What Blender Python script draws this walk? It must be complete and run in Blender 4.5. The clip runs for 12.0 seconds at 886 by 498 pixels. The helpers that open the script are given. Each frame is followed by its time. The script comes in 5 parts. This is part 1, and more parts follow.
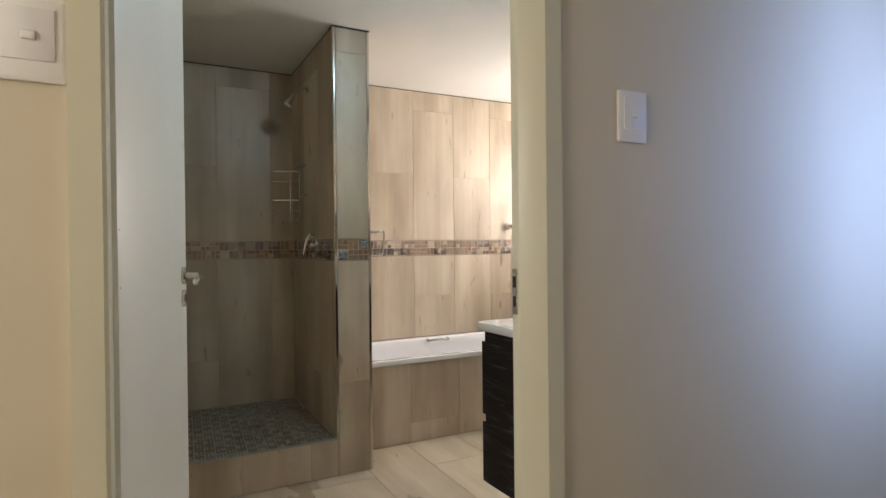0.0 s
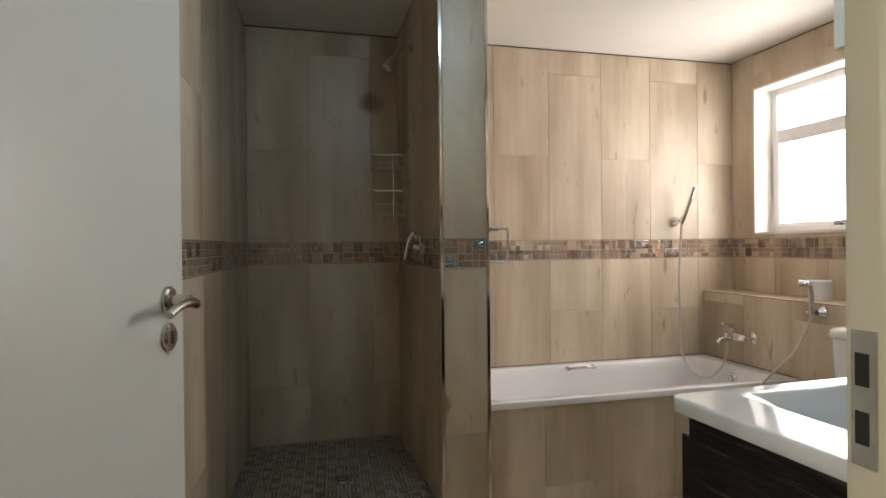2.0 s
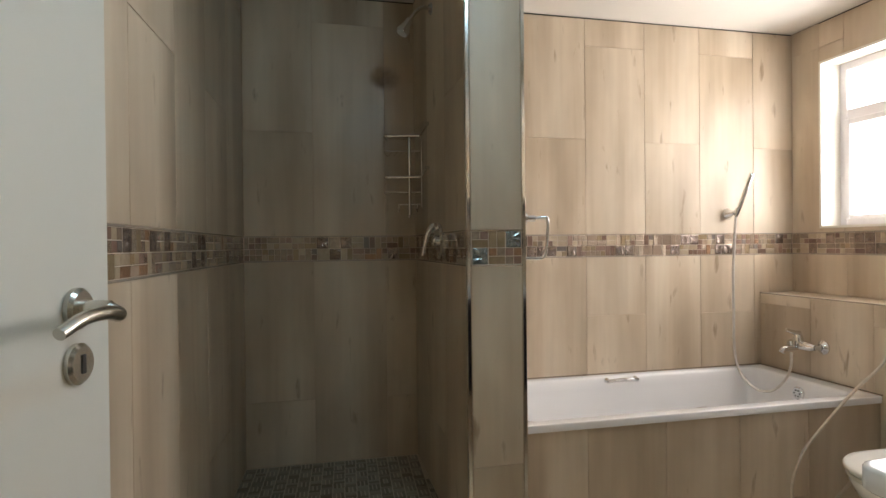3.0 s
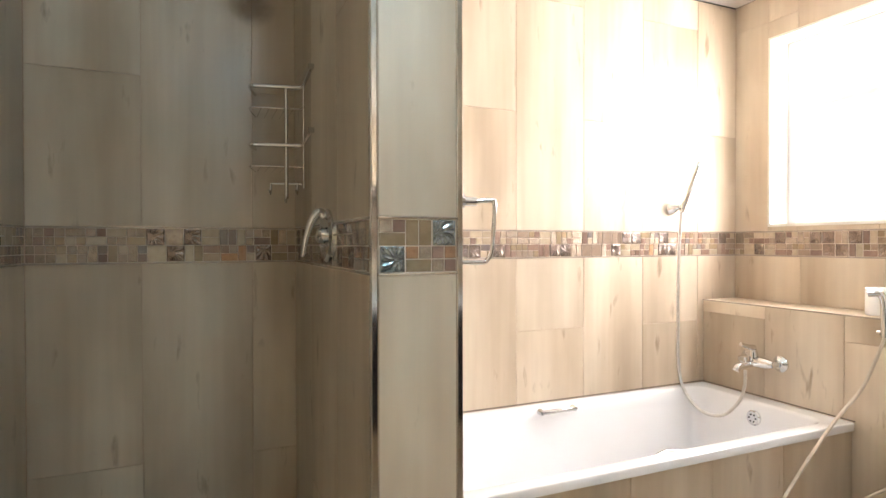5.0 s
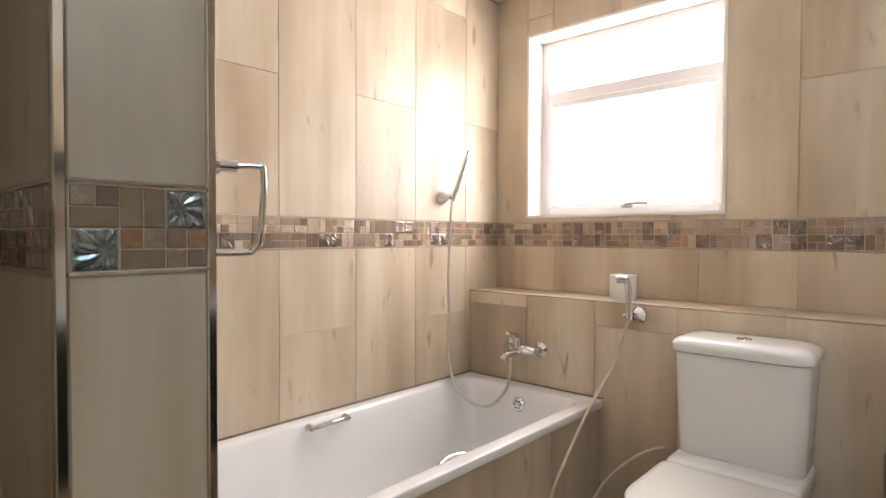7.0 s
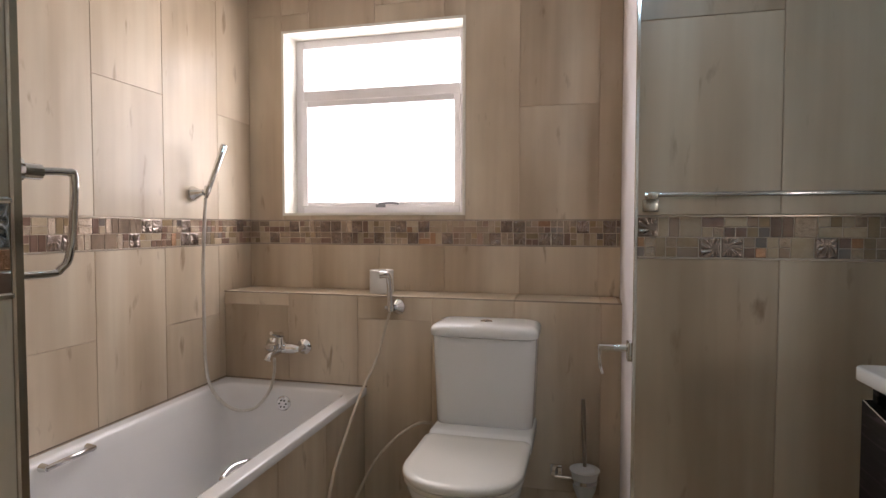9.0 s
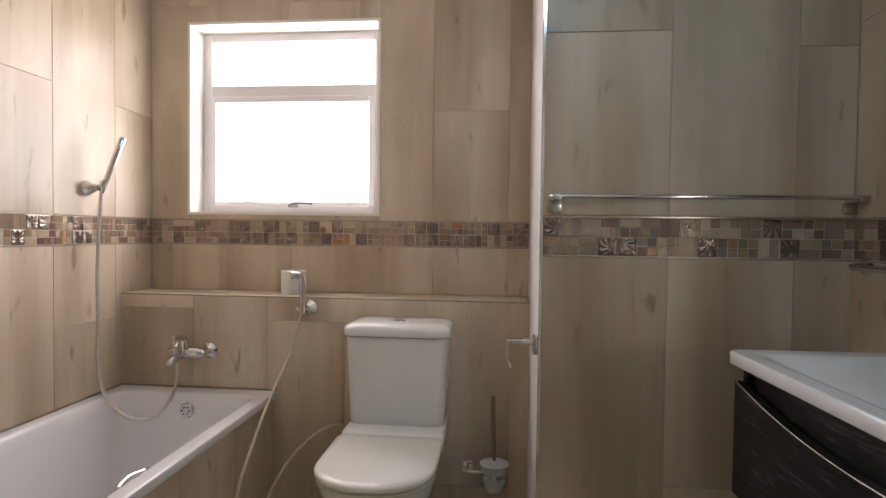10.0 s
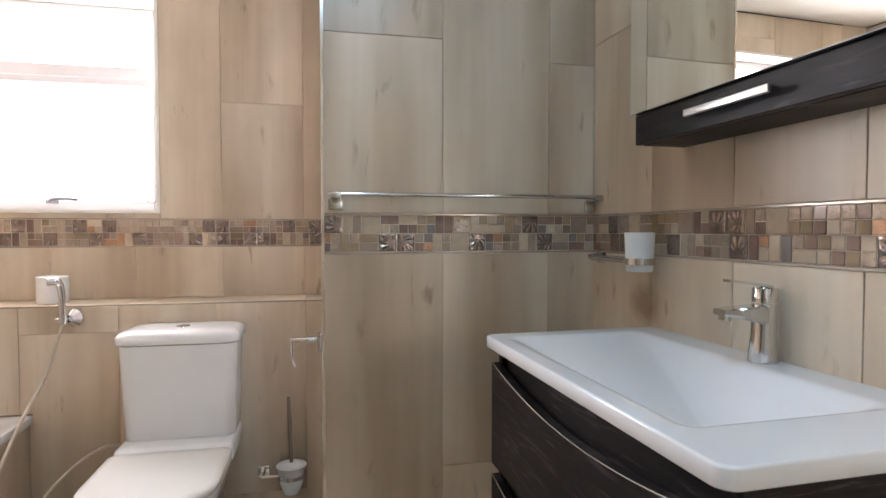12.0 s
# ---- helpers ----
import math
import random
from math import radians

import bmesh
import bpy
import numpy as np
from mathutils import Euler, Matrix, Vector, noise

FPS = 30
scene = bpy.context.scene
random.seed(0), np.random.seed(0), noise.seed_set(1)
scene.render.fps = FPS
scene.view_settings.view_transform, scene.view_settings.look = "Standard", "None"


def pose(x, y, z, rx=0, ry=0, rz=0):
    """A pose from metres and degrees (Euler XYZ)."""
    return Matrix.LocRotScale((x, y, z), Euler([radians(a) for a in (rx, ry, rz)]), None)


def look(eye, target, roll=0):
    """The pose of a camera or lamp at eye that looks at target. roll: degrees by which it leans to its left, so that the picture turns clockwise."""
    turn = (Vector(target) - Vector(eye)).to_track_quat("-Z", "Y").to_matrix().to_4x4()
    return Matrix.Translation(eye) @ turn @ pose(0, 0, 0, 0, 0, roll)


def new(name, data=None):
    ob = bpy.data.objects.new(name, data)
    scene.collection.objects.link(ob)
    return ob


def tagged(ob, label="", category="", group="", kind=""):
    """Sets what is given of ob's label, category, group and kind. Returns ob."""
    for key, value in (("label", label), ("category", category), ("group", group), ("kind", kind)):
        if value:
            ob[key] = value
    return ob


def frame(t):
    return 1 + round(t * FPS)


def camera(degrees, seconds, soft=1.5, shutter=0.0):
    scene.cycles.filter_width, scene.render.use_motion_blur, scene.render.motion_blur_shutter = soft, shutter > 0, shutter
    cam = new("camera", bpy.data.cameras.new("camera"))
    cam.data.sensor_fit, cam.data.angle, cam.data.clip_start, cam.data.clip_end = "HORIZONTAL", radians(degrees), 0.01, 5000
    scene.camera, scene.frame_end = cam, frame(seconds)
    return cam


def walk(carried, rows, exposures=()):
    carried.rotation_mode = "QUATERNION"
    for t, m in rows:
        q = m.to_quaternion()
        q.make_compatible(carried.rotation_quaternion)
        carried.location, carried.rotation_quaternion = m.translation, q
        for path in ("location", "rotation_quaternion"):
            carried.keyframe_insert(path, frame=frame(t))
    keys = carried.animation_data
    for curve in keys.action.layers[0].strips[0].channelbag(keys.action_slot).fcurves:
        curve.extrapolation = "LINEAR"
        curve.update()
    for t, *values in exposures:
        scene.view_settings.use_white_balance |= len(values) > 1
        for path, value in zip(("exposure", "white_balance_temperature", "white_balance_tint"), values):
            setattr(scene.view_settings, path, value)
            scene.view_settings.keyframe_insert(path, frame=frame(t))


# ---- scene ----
cam = camera(76.0, 12.0)
PATH = [
    (0, (-0.084, -1.065, 1.176), (0.841, 0.708, 1.162), -0.6),
    (0.5, (0.034, -0.89, 1.168), (0.801, 0.957, 1.157), -0.4),
    (1, (0.126, -0.714, 1.184), (0.773, 1.178, 1.172), -0.5),
    (1.5, (0.183, -0.526, 1.168), (0.75, 1.393, 1.157), -0.5),
    (2, (0.259, -0.306, 1.188), (0.745, 1.634, 1.176), -0.6),
    (2.5, (0.289, -0.127, 1.176), (0.724, 1.825, 1.164), -0.6),
    (4.5, (0.416, 0.596, 1.157), (1.001, 2.509, 1.145), -0.3),
    (5, (0.462, 0.703, 1.162), (1.253, 2.54, 1.141), -0.1),
    (5.5, (0.491, 0.78, 1.172), (1.528, 2.489, 1.148), -0.0),
    (6, (0.519, 0.829, 1.167), (1.747, 2.408, 1.145), -0.0),
    (6.5, (0.538, 0.891, 1.158), (1.901, 2.354, 1.131), 0.0),
    (7, (0.58, 0.984, 1.149), (2.065, 2.323, 1.102), 0.2),
    (9, (0.433, 1.113, 1.182), (2.372, 1.599, 1.104), 0.1),
    (9.5, (0.418, 1.106, 1.166), (2.387, 1.452, 1.103), 0.4),
    (10, (0.41, 1.104, 1.159), (2.4, 1.296, 1.106), 0.7),
    (10.5, (0.408, 1.077, 1.169), (2.406, 1.113, 1.102), 0.3),
    (11, (0.411, 1.027, 1.188), (2.408, 0.946, 1.095), -0.2),
    (11.5, (0.4, 1.038, 1.153), (2.381, 0.77, 1.094), 0.1),
    (12, (0.39, 0.984, 1.164), (2.346, 0.569, 1.1), 0.0),
]
EXPOSURES = [(0.0, 0.48, 6350, 12), (0.5, 0.62, 6250, 12), (1.5, 0.28, 6350, 12), (2.0, 0.12, 6400, 12), (2.5, 0.20, 6400, 12), (4.5, 1.18, 6300, 13), (5.5, 1.62, 6200, 14), (7.0, 0.63, 6300, 15), (9.0, -0.16, 6280, 18), (10.5, 0.20, 6150, 17), (12.0, 0.88, 5920, 17)]
walk(cam, [(t, look(eye, target, roll)) for t, eye, target, roll in PATH], EXPOSURES)
BATH_W, HALL_W, HALL2_W, LAMP_E = 60.0, 15.0, 25.0, 33.0

# ---- light ----
def make_world():
    w = bpy.data.worlds.new("sky")
    scene.world = w
    w.use_nodes = True
    nt = w.node_tree
    sky = nt.nodes.new("ShaderNodeTexSky")
    sky.sky_type, sky.sun_disc = "NISHITA", False
    sky.sun_elevation, sky.sun_rotation = radians(48), radians(60)
    bg = nt.nodes["Background"]
    bg.inputs["Strength"].default_value = 0.12
    nt.links.new(sky.outputs[0], bg.inputs[0])


def area(name, eye, target, w, h, watts, color):
    d = bpy.data.lights.new(name, "AREA")
    d.shape, d.size, d.size_y, d.energy, d.color = "RECTANGLE", w, h, watts, color
    o = new(name, d)
    o.matrix_world = look(eye, target)
    return o


make_world()
sun = new("sun", bpy.data.lights.new("sun", "SUN"))
sun.data.energy, sun.data.angle, sun.data.color = 3.0, 0.009, (1.0, 0.95, 0.88)
sun.matrix_world = look((-6, 5, 8), (0, 0, 0))
area("bath_window_light", (3.24, 2.065, 1.70), (2.0, 2.065, 1.60), 1.5, 1.4, BATH_W, (1.0, 0.952, 0.895))
# blue lamp behind the added, unseen opening; tints the far end of the hall wall
area("hall_window_light", (2.27, -0.96, 1.42), (2.20, 0.0, 1.40), 0.5, 0.95, HALL_W, (0.33, 0.50, 1.0))
# added warm fill from the unseen west end of the hall
area("hall_warm_fill", (-2.12, -0.9, 1.66), (0.0, -0.8, 1.4), 0.68, 0.8, HALL2_W, (1.0, 0.93, 0.82))


# ---- materials ----
def mat(name):
    m = bpy.data.materials.new(name)
    m.use_nodes = True
    nt = m.node_tree
    return m, nt, nt.nodes["Principled BSDF"]


def nd(nt, kind, **kw):
    n = nt.nodes.new(kind)
    for k, v in kw.items():
        if k in n.inputs:
            n.inputs[k].default_value = v
    return n


def ramp(nt, src, stops):
    r = nt.nodes.new("ShaderNodeValToRGB")
    e = r.color_ramp.elements
    while len(e) < len(stops):
        e.new(0.5)
    for el, (p, c) in zip(e, stops):
        el.position, el.color = p, (*c, 1)
    nt.links.new(src, r.inputs[0])
    return r


def coords(nt, scale, kind="Object", shift=True):
    tc = nt.nodes.new("ShaderNodeTexCoord")
    mp = nt.nodes.new("ShaderNodeMapping")
    mp.inputs["Scale"].default_value = scale
    nt.links.new(tc.outputs[kind], mp.inputs["Vector"])
    if shift:
        oi = nt.nodes.new("ShaderNodeObjectInfo")
        mul = nt.nodes.new("ShaderNodeMath")
        mul.operation = "MULTIPLY"
        mul.inputs[1].default_value = 37.0
        nt.links.new(oi.outputs["Random"], mul.inputs[0])
        nt.links.new(mul.outputs[0], mp.inputs["Location"])
    return mp.outputs[0]


def bump(nt, b, src, strength, dist=0.002):
    n = nt.nodes.new("ShaderNodeBump")
    n.inputs["Strength"].default_value, n.inputs["Distance"].default_value = strength, dist
    nt.links.new(src, n.inputs["Height"])
    nt.links.new(n.outputs[0], b.inputs["Normal"])


def mixc(nt, fac, a, b, mode="MIX"):
    n = nt.nodes.new("ShaderNodeMix")
    n.data_type, n.blend_type = "RGBA", mode
    if isinstance(fac, float):
        n.inputs[0].default_value = fac
    else:
        nt.links.new(fac, n.inputs[0])
    for i, v in ((6, a), (7, b)):
        if isinstance(v, tuple):
            n.inputs[i].default_value = (*v, 1)
        else:
            nt.links.new(v, n.inputs[i])
    return n.outputs[2]


def wood_tile(name, light, mid, dark, rough=0.36, knots=0.635):
    """Wood-look porcelain: soft stripes along the local y axis, clouds, and a few dark knots."""
    m, nt, b = mat(name)
    st = nd(nt, "ShaderNodeTexNoise", Scale=1.0, Detail=3.0, Roughness=0.55, Distortion=0.3)
    nt.links.new(coords(nt, (6, 0.40, 1)), st.inputs["Vector"])
    base = ramp(nt, st.outputs["Fac"], [(0.31, dark), (0.48, mid), (0.64, light)])
    fine = nd(nt, "ShaderNodeTexNoise", Scale=1.0, Detail=4.0, Roughness=0.5)
    nt.links.new(coords(nt, (45, 1.6, 1)), fine.inputs["Vector"])
    fr = ramp(nt, fine.outputs["Fac"], [(0.32, (0.972, 0.968, 0.964)), (0.66, (1.015, 1.015, 1.015))])
    c = mixc(nt, 1.0, base.outputs[0], fr.outputs[0], "MULTIPLY")
    cl = nd(nt, "ShaderNodeTexNoise", Scale=1.0, Detail=3.0, Roughness=0.5)
    nt.links.new(coords(nt, (4, 1.6, 1)), cl.inputs["Vector"])
    cr = ramp(nt, cl.outputs["Fac"], [(0.34, (0.85, 0.825, 0.79)), (0.64, (1.09, 1.08, 1.07))])
    c = mixc(nt, 1.0, c, cr.outputs[0], "MULTIPLY")
    kn = nd(nt, "ShaderNodeTexNoise", Scale=1.0, Detail=4.0, Roughness=0.5, Distortion=0.25)
    nt.links.new(coords(nt, (21, 5.0, 1)), kn.inputs["Vector"])
    kr = ramp(nt, kn.outputs["Fac"], [(knots + 0.015, (1, 1, 1)), (0.77, (0.58, 0.52, 0.46))])
    c = mixc(nt, 1.0, c, kr.outputs[0], "MULTIPLY")
    oi = nt.nodes.new("ShaderNodeObjectInfo")
    vr = ramp(nt, oi.outputs["Random"], [(0.0, (0.93, 0.92, 0.91)), (1.0, (1.05, 1.04, 1.03))])
    c = mixc(nt, 1.0, c, vr.outputs[0], "MULTIPLY")
    nt.links.new(c, b.inputs["Base Color"])
    rr = ramp(nt, cl.outputs["Fac"], [(0.3, (rough - 0.05,) * 3), (0.7, (rough + 0.07,) * 3)])
    nt.links.new(rr.outputs[0], b.inputs["Roughness"])
    bump(nt, b, fine.outputs["Fac"], 0.06, 0.001)
    return m


def mottled(name, c1, c2, rough, scale=8.0, metal=0.0, bmp=0.0, bscale=60.0, rnd=0.0, spec=None):
    m, nt, b = mat(name)
    n = nd(nt, "ShaderNodeTexNoise", Scale=scale, Detail=4.0, Roughness=0.6)
    nt.links.new(coords(nt, (1, 1, 1)), n.inputs["Vector"])
    r = ramp(nt, n.outputs["Fac"], [(0.3, c1), (0.7, c2)])
    out = r.outputs[0]
    if rnd:
        oi = nt.nodes.new("ShaderNodeObjectInfo")
        vr = ramp(nt, oi.outputs["Random"], [(0.0, (1 - rnd,) * 3), (1.0, (1 + rnd,) * 3)])
        out = mixc(nt, 1.0, out, vr.outputs[0], "MULTIPLY")
    nt.links.new(out, b.inputs["Base Color"])
    b.inputs["Roughness"].default_value, b.inputs["Metallic"].default_value = rough, metal
    if bmp:
        f = nd(nt, "ShaderNodeTexNoise", Scale=bscale, Detail=4.0, Roughness=0.6)
        nt.links.new(coords(nt, (1, 1, 1)), f.inputs["Vector"])
        bump(nt, b, f.outputs["Fac"], bmp)
    return m


def ceramic(name, c=(0.80, 0.81, 0.81), rough=0.10):
    m = mottled(name, c, tuple(v * 1.03 for v in c), rough, 3.0, bmp=0.02, bscale=9.0)
    m.node_tree.nodes["Principled BSDF"].inputs["Coat Weight"].default_value = 0.4
    m.node_tree.nodes["Principled BSDF"].inputs["Coat Roughness"].default_value = 0.04
    return m


TILE = wood_tile("wood_look_tile", (0.630, 0.548, 0.434), (0.578, 0.482, 0.367), (0.490, 0.394, 0.288))
FLOOR_TILE = wood_tile("floor_tile", (0.68, 0.60, 0.47), (0.64, 0.55, 0.42), (0.56, 0.47, 0.35), 0.30, 0.70)
GROUT = mottled("grout", (0.50, 0.365, 0.26), (0.57, 0.43, 0.32), 0.85, 30, bmp=0.2)
MOSAIC_GROUT = mottled("mosaic_grout", (0.50, 0.41, 0.33), (0.60, 0.50, 0.41), 0.8, 40, bmp=0.2)
SHOWER_GROUT = mottled("shower_grout", (0.58, 0.50, 0.40), (0.68, 0.60, 0.49), 0.8, 40, bmp=0.2)
PALE_GROUT = mottled("pale_grout", (0.36, 0.32, 0.27), (0.44, 0.40, 0.34), 0.8, 40, bmp=0.2)
CEILING = mottled("ceiling_paint", (0.76, 0.73, 0.68), (0.80, 0.77, 0.72), 0.75, 1.5, bmp=0.05, bscale=120)
PLASTER = mottled("plaster_paint", (0.60, 0.535, 0.41), (0.64, 0.575, 0.445), 0.62, 1.2, bmp=0.08, bscale=90)
WHITE_PLASTER = mottled("reveal_paint", (0.80, 0.77, 0.70), (0.84, 0.81, 0.74), 0.55, 3.0, bmp=0.1, bscale=60)
RETURN_PAINT = mottled("return_paint", (0.78, 0.75, 0.77), (0.83, 0.80, 0.82), 0.40, 3.0, bmp=0.06, bscale=60)
FRAME_PAINT = mottled("frame_enamel", (0.62, 0.60, 0.47), (0.66, 0.64, 0.51), 0.33, 2.0, bmp=0.05, bscale=25)
DOOR_PAINT = mottled("door_enamel", (0.70, 0.70, 0.645), (0.73, 0.73, 0.675), 0.36, 2.0, bmp=0.05, bscale=40)
WINDOW_PAINT = mottled("window_paint", (0.83, 0.80, 0.82), (0.87, 0.84, 0.86), 0.30, 5.0, bmp=0.05)
CHROME = mottled("chrome", (0.64, 0.64, 0.64), (0.70, 0.70, 0.70), 0.08, 10.0, metal=1.0)
SATIN = mottled("satin_nickel", (0.52, 0.50, 0.45), (0.60, 0.58, 0.53), 0.26, 30.0, metal=1.0, bmp=0.03)
ALUMINIUM = mottled("brushed_aluminium", (0.78, 0.78, 0.78), (0.84, 0.84, 0.84), 0.32, 30.0, metal=1.0)
STEEL_GREY = mottled("grey_enamel", (0.20, 0.20, 0.21), (0.26, 0.26, 0.27), 0.35, 20.0)
TRIM_METAL = mottled("edge_trim_metal", (0.66, 0.64, 0.60), (0.74, 0.72, 0.68), 0.11, 8.0, metal=1.0)
BRONZE_LINE = mottled("sealant", (0.16, 0.12, 0.09), (0.24, 0.19, 0.15), 0.6, 30)
BRONZE = mottled("border_listel", (0.56, 0.48, 0.40), (0.64, 0.56, 0.47), 0.20, 20.0, metal=0.5)
CERAMIC = ceramic("white_ceramic")
TUB = ceramic("tub_acrylic", (0.80, 0.795, 0.80), 0.14)
BASIN = ceramic("basin_resin", (0.82, 0.845, 0.875), 0.10)
SEAT = mottled("seat_plastic", (0.76, 0.75, 0.71), (0.79, 0.78, 0.74), 0.22, 3.0)
PLASTIC = mottled("white_plastic", (0.74, 0.73, 0.72), (0.78, 0.77, 0.76), 0.35, 5.0)
HOSE = mottled("pvc_hose", (0.52, 0.45, 0.36), (0.62, 0.55, 0.45), 0.28, 40.0, metal=0.3)
METAL_HOSE = mottled("steel_hose", (0.55, 0.53, 0.50), (0.66, 0.64, 0.61), 0.28, 40.0, metal=0.85)
# near black for holes and for the painted shadow line under the ceiling
DARK = mottled("dark_gap_shade", (0.02, 0.018, 0.015), (0.03, 0.028, 0.024), 0.6)
PAPER = mottled("tissue_paper", (0.80, 0.79, 0.77), (0.84, 0.83, 0.81), 0.9, 20, bmp=0.2)
FROST = mottled("frosted_plastic", (0.66, 0.68, 0.68), (0.72, 0.74, 0.74), 0.4)
BRUSH = mottled("brush_handle", (0.20, 0.16, 0.12), (0.28, 0.23, 0.18), 0.35)
MIRROR = mottled("mirror_silver", (0.88, 0.90, 0.88), (0.89, 0.91, 0.89), 0.0, metal=1.0)
M_SAND = mottled("mosaic_sand", (0.42, 0.33, 0.23), (0.52, 0.42, 0.30), 0.10, 40, rnd=0.12, bmp=0.1)
M_OLIVE = mottled("mosaic_amber", (0.26, 0.185, 0.105), (0.33, 0.245, 0.15), 0.07, 30, rnd=0.2)
M_PLUM = mottled("mosaic_plum", (0.19, 0.115, 0.085), (0.26, 0.17, 0.13), 0.07, 30, rnd=0.25)
M_COPPER = mottled("mosaic_copper", (0.40, 0.22, 0.12), (0.52, 0.31, 0.18), 0.2, 70, metal=0.5, bmp=0.8, bscale=220)
M_PEARL = mottled("mosaic_pearl", (0.36, 0.27, 0.19), (0.52, 0.41, 0.31), 0.18, 80, metal=0.5, bmp=1.4, bscale=130)
M_TAUPE = mottled("mosaic_taupe", (0.28, 0.205, 0.15), (0.36, 0.27, 0.20), 0.10, 30, rnd=0.15)
M_DECOR = mottled("mosaic_decor", (0.16, 0.20, 0.22), (0.42, 0.46, 0.47), 0.12, 50, metal=0.85, bmp=0.2, bscale=120)
M_ROSE = mottled("mosaic_bronze_decor", (0.20, 0.155, 0.13), (0.36, 0.29, 0.245), 0.12, 50, metal=0.75, bmp=0.3, bscale=120)
M_SLATE = mottled("mosaic_slate", (0.165, 0.135, 0.12), (0.225, 0.19, 0.17), 0.08, 30, rnd=0.2)

for glass in (M_SAND, M_OLIVE, M_PLUM, M_TAUPE, M_SLATE, M_PEARL):
    g = glass.node_tree.nodes["Principled BSDF"]
    g.inputs["Coat Weight"].default_value, g.inputs["Coat Roughness"].default_value, g.inputs["IOR"].default_value = 0.8, 0.02, 1.6


def black_wood():
    m, nt, b = mat("black_oak_veneer")
    n = nd(nt, "ShaderNodeTexNoise", Scale=1.0, Detail=6.0, Roughness=0.62, Distortion=1.8)
    nt.links.new(coords(nt, (4.5, 4.5, 42), shift=False), n.inputs["Vector"])
    r = ramp(nt, n.outputs["Fac"], [(0.38, (0.006, 0.005, 0.0055)), (0.56, (0.015, 0.012, 0.013)), (0.66, (0.060, 0.050, 0.054))])
    nt.links.new(r.outputs[0], b.inputs["Base Color"])
    b.inputs["Roughness"].default_value = 0.42
    b.inputs["Specular IOR Level"].default_value = 0.2
    bump(nt, b, n.outputs["Fac"], 0.5, 0.001)
    return m


BLACK_WOOD = black_wood()


def frosted_glass():
    m, nt, b = mat("obscure_glass")
    b.inputs["Base Color"].default_value = (0.97, 0.97, 0.96, 1)
    b.inputs["Roughness"].default_value = 0.45
    b.inputs["Transmission Weight"].default_value = 1.0
    b.inputs["IOR"].default_value = 1.3
    n = nd(nt, "ShaderNodeTexNoise", Scale=90.0, Detail=2.0)
    nt.links.new(coords(nt, (1, 1, 1), shift=False), n.inputs["Vector"])
    bump(nt, b, n.outputs["Fac"], 0.3)
    return m


GLASS = frosted_glass()


# ---- building helpers ----
AT = {}


def thing(name, at=(0, 0, 0), label="", category="", group="", kind=""):
    o = new(name)
    o.location = at
    AT[o] = Vector(at)
    return tagged(o, label, category, group, kind)


def mesh_from(name, bm, material, smooth=35):
    bmesh.ops.recalc_face_normals(bm, faces=bm.faces)
    me = bpy.data.meshes.new(name)
    bm.to_mesh(me)
    bm.free()
    me.materials.append(material)
    if smooth:
        me.polygons.foreach_set("use_smooth", [True] * len(me.polygons))
        me.set_sharp_from_angle(angle=radians(smooth))
    return me


def part(name, bm, material, parent=None, label="", smooth=35):
    """bm holds world places; the part's origin is its parent's."""
    base = AT.get(parent, Vector((0, 0, 0)))
    bmesh.ops.translate(bm, verts=bm.verts, vec=-base)
    o = new(name, mesh_from(name, bm, material, smooth))
    o.parent = parent
    AT[o] = base
    return tagged(o, label)


def solid(name, bm, material, label="", category="", group="", kind="", smooth=35):
    """A thing of one mesh, its origin under its middle."""
    vs = [v.co for v in bm.verts]
    lo = Vector([min(v[i] for v in vs) for i in range(3)])
    hi = Vector([max(v[i] for v in vs) for i in range(3)])
    base = Vector(((lo.x + hi.x) / 2, (lo.y + hi.y) / 2, lo.z))
    bmesh.ops.translate(bm, verts=bm.verts, vec=-base)
    o = new(name, mesh_from(name, bm, material, smooth))
    o.location = base
    AT[o] = base
    return tagged(o, label, category, group, kind)


def B():
    return bmesh.new()


def box(bm, lo, hi, bev=0.0, seg=2):
    r = bmesh.ops.create_cube(bm, size=1)
    vs = r["verts"]
    for v in vs:
        v.co = Vector([(lo[i] + hi[i]) / 2 + v.co[i] * (hi[i] - lo[i]) for i in range(3)])
    if bev:
        es = list({e for v in vs for e in v.link_edges})
        bmesh.ops.bevel(bm, geom=es, offset=bev, segments=seg, affect="EDGES", profile=0.5)
    return bm


def loft(bm, loops, cap0=True, cap1=True):
    rows = [[bm.verts.new(p) for p in lp] for lp in loops]
    n = len(rows[0])
    for a, b in zip(rows, rows[1:]):
        for i in range(n):
            bm.faces.new((a[i], a[(i + 1) % n], b[(i + 1) % n], b[i]))
    if cap0:
        bm.faces.new(rows[0][::-1])
    if cap1:
        bm.faces.new(rows[-1])
    return bm


def rr(x0, y0, x1, y1, z, r, n=5):
    """A rounded rectangle at height z; r one radius or four (x0y0, x1y0, x1y1, x0y1)."""
    rs = r if isinstance(r, (tuple, list)) else (r,) * 4
    pts = []
    for (cx, cy, sx, sy, a0), q in zip(((x0, y0, 1, 1, 180), (x1, y0, -1, 1, 270), (x1, y1, -1, -1, 0), (x0, y1, 1, -1, 90)), rs):
        for i in range(n + 1):
            a = radians(a0 + 90 * i / n)
            pts.append(Vector((cx + sx * q + q * math.cos(a), cy + sy * q + q * math.sin(a), z)))
    return pts


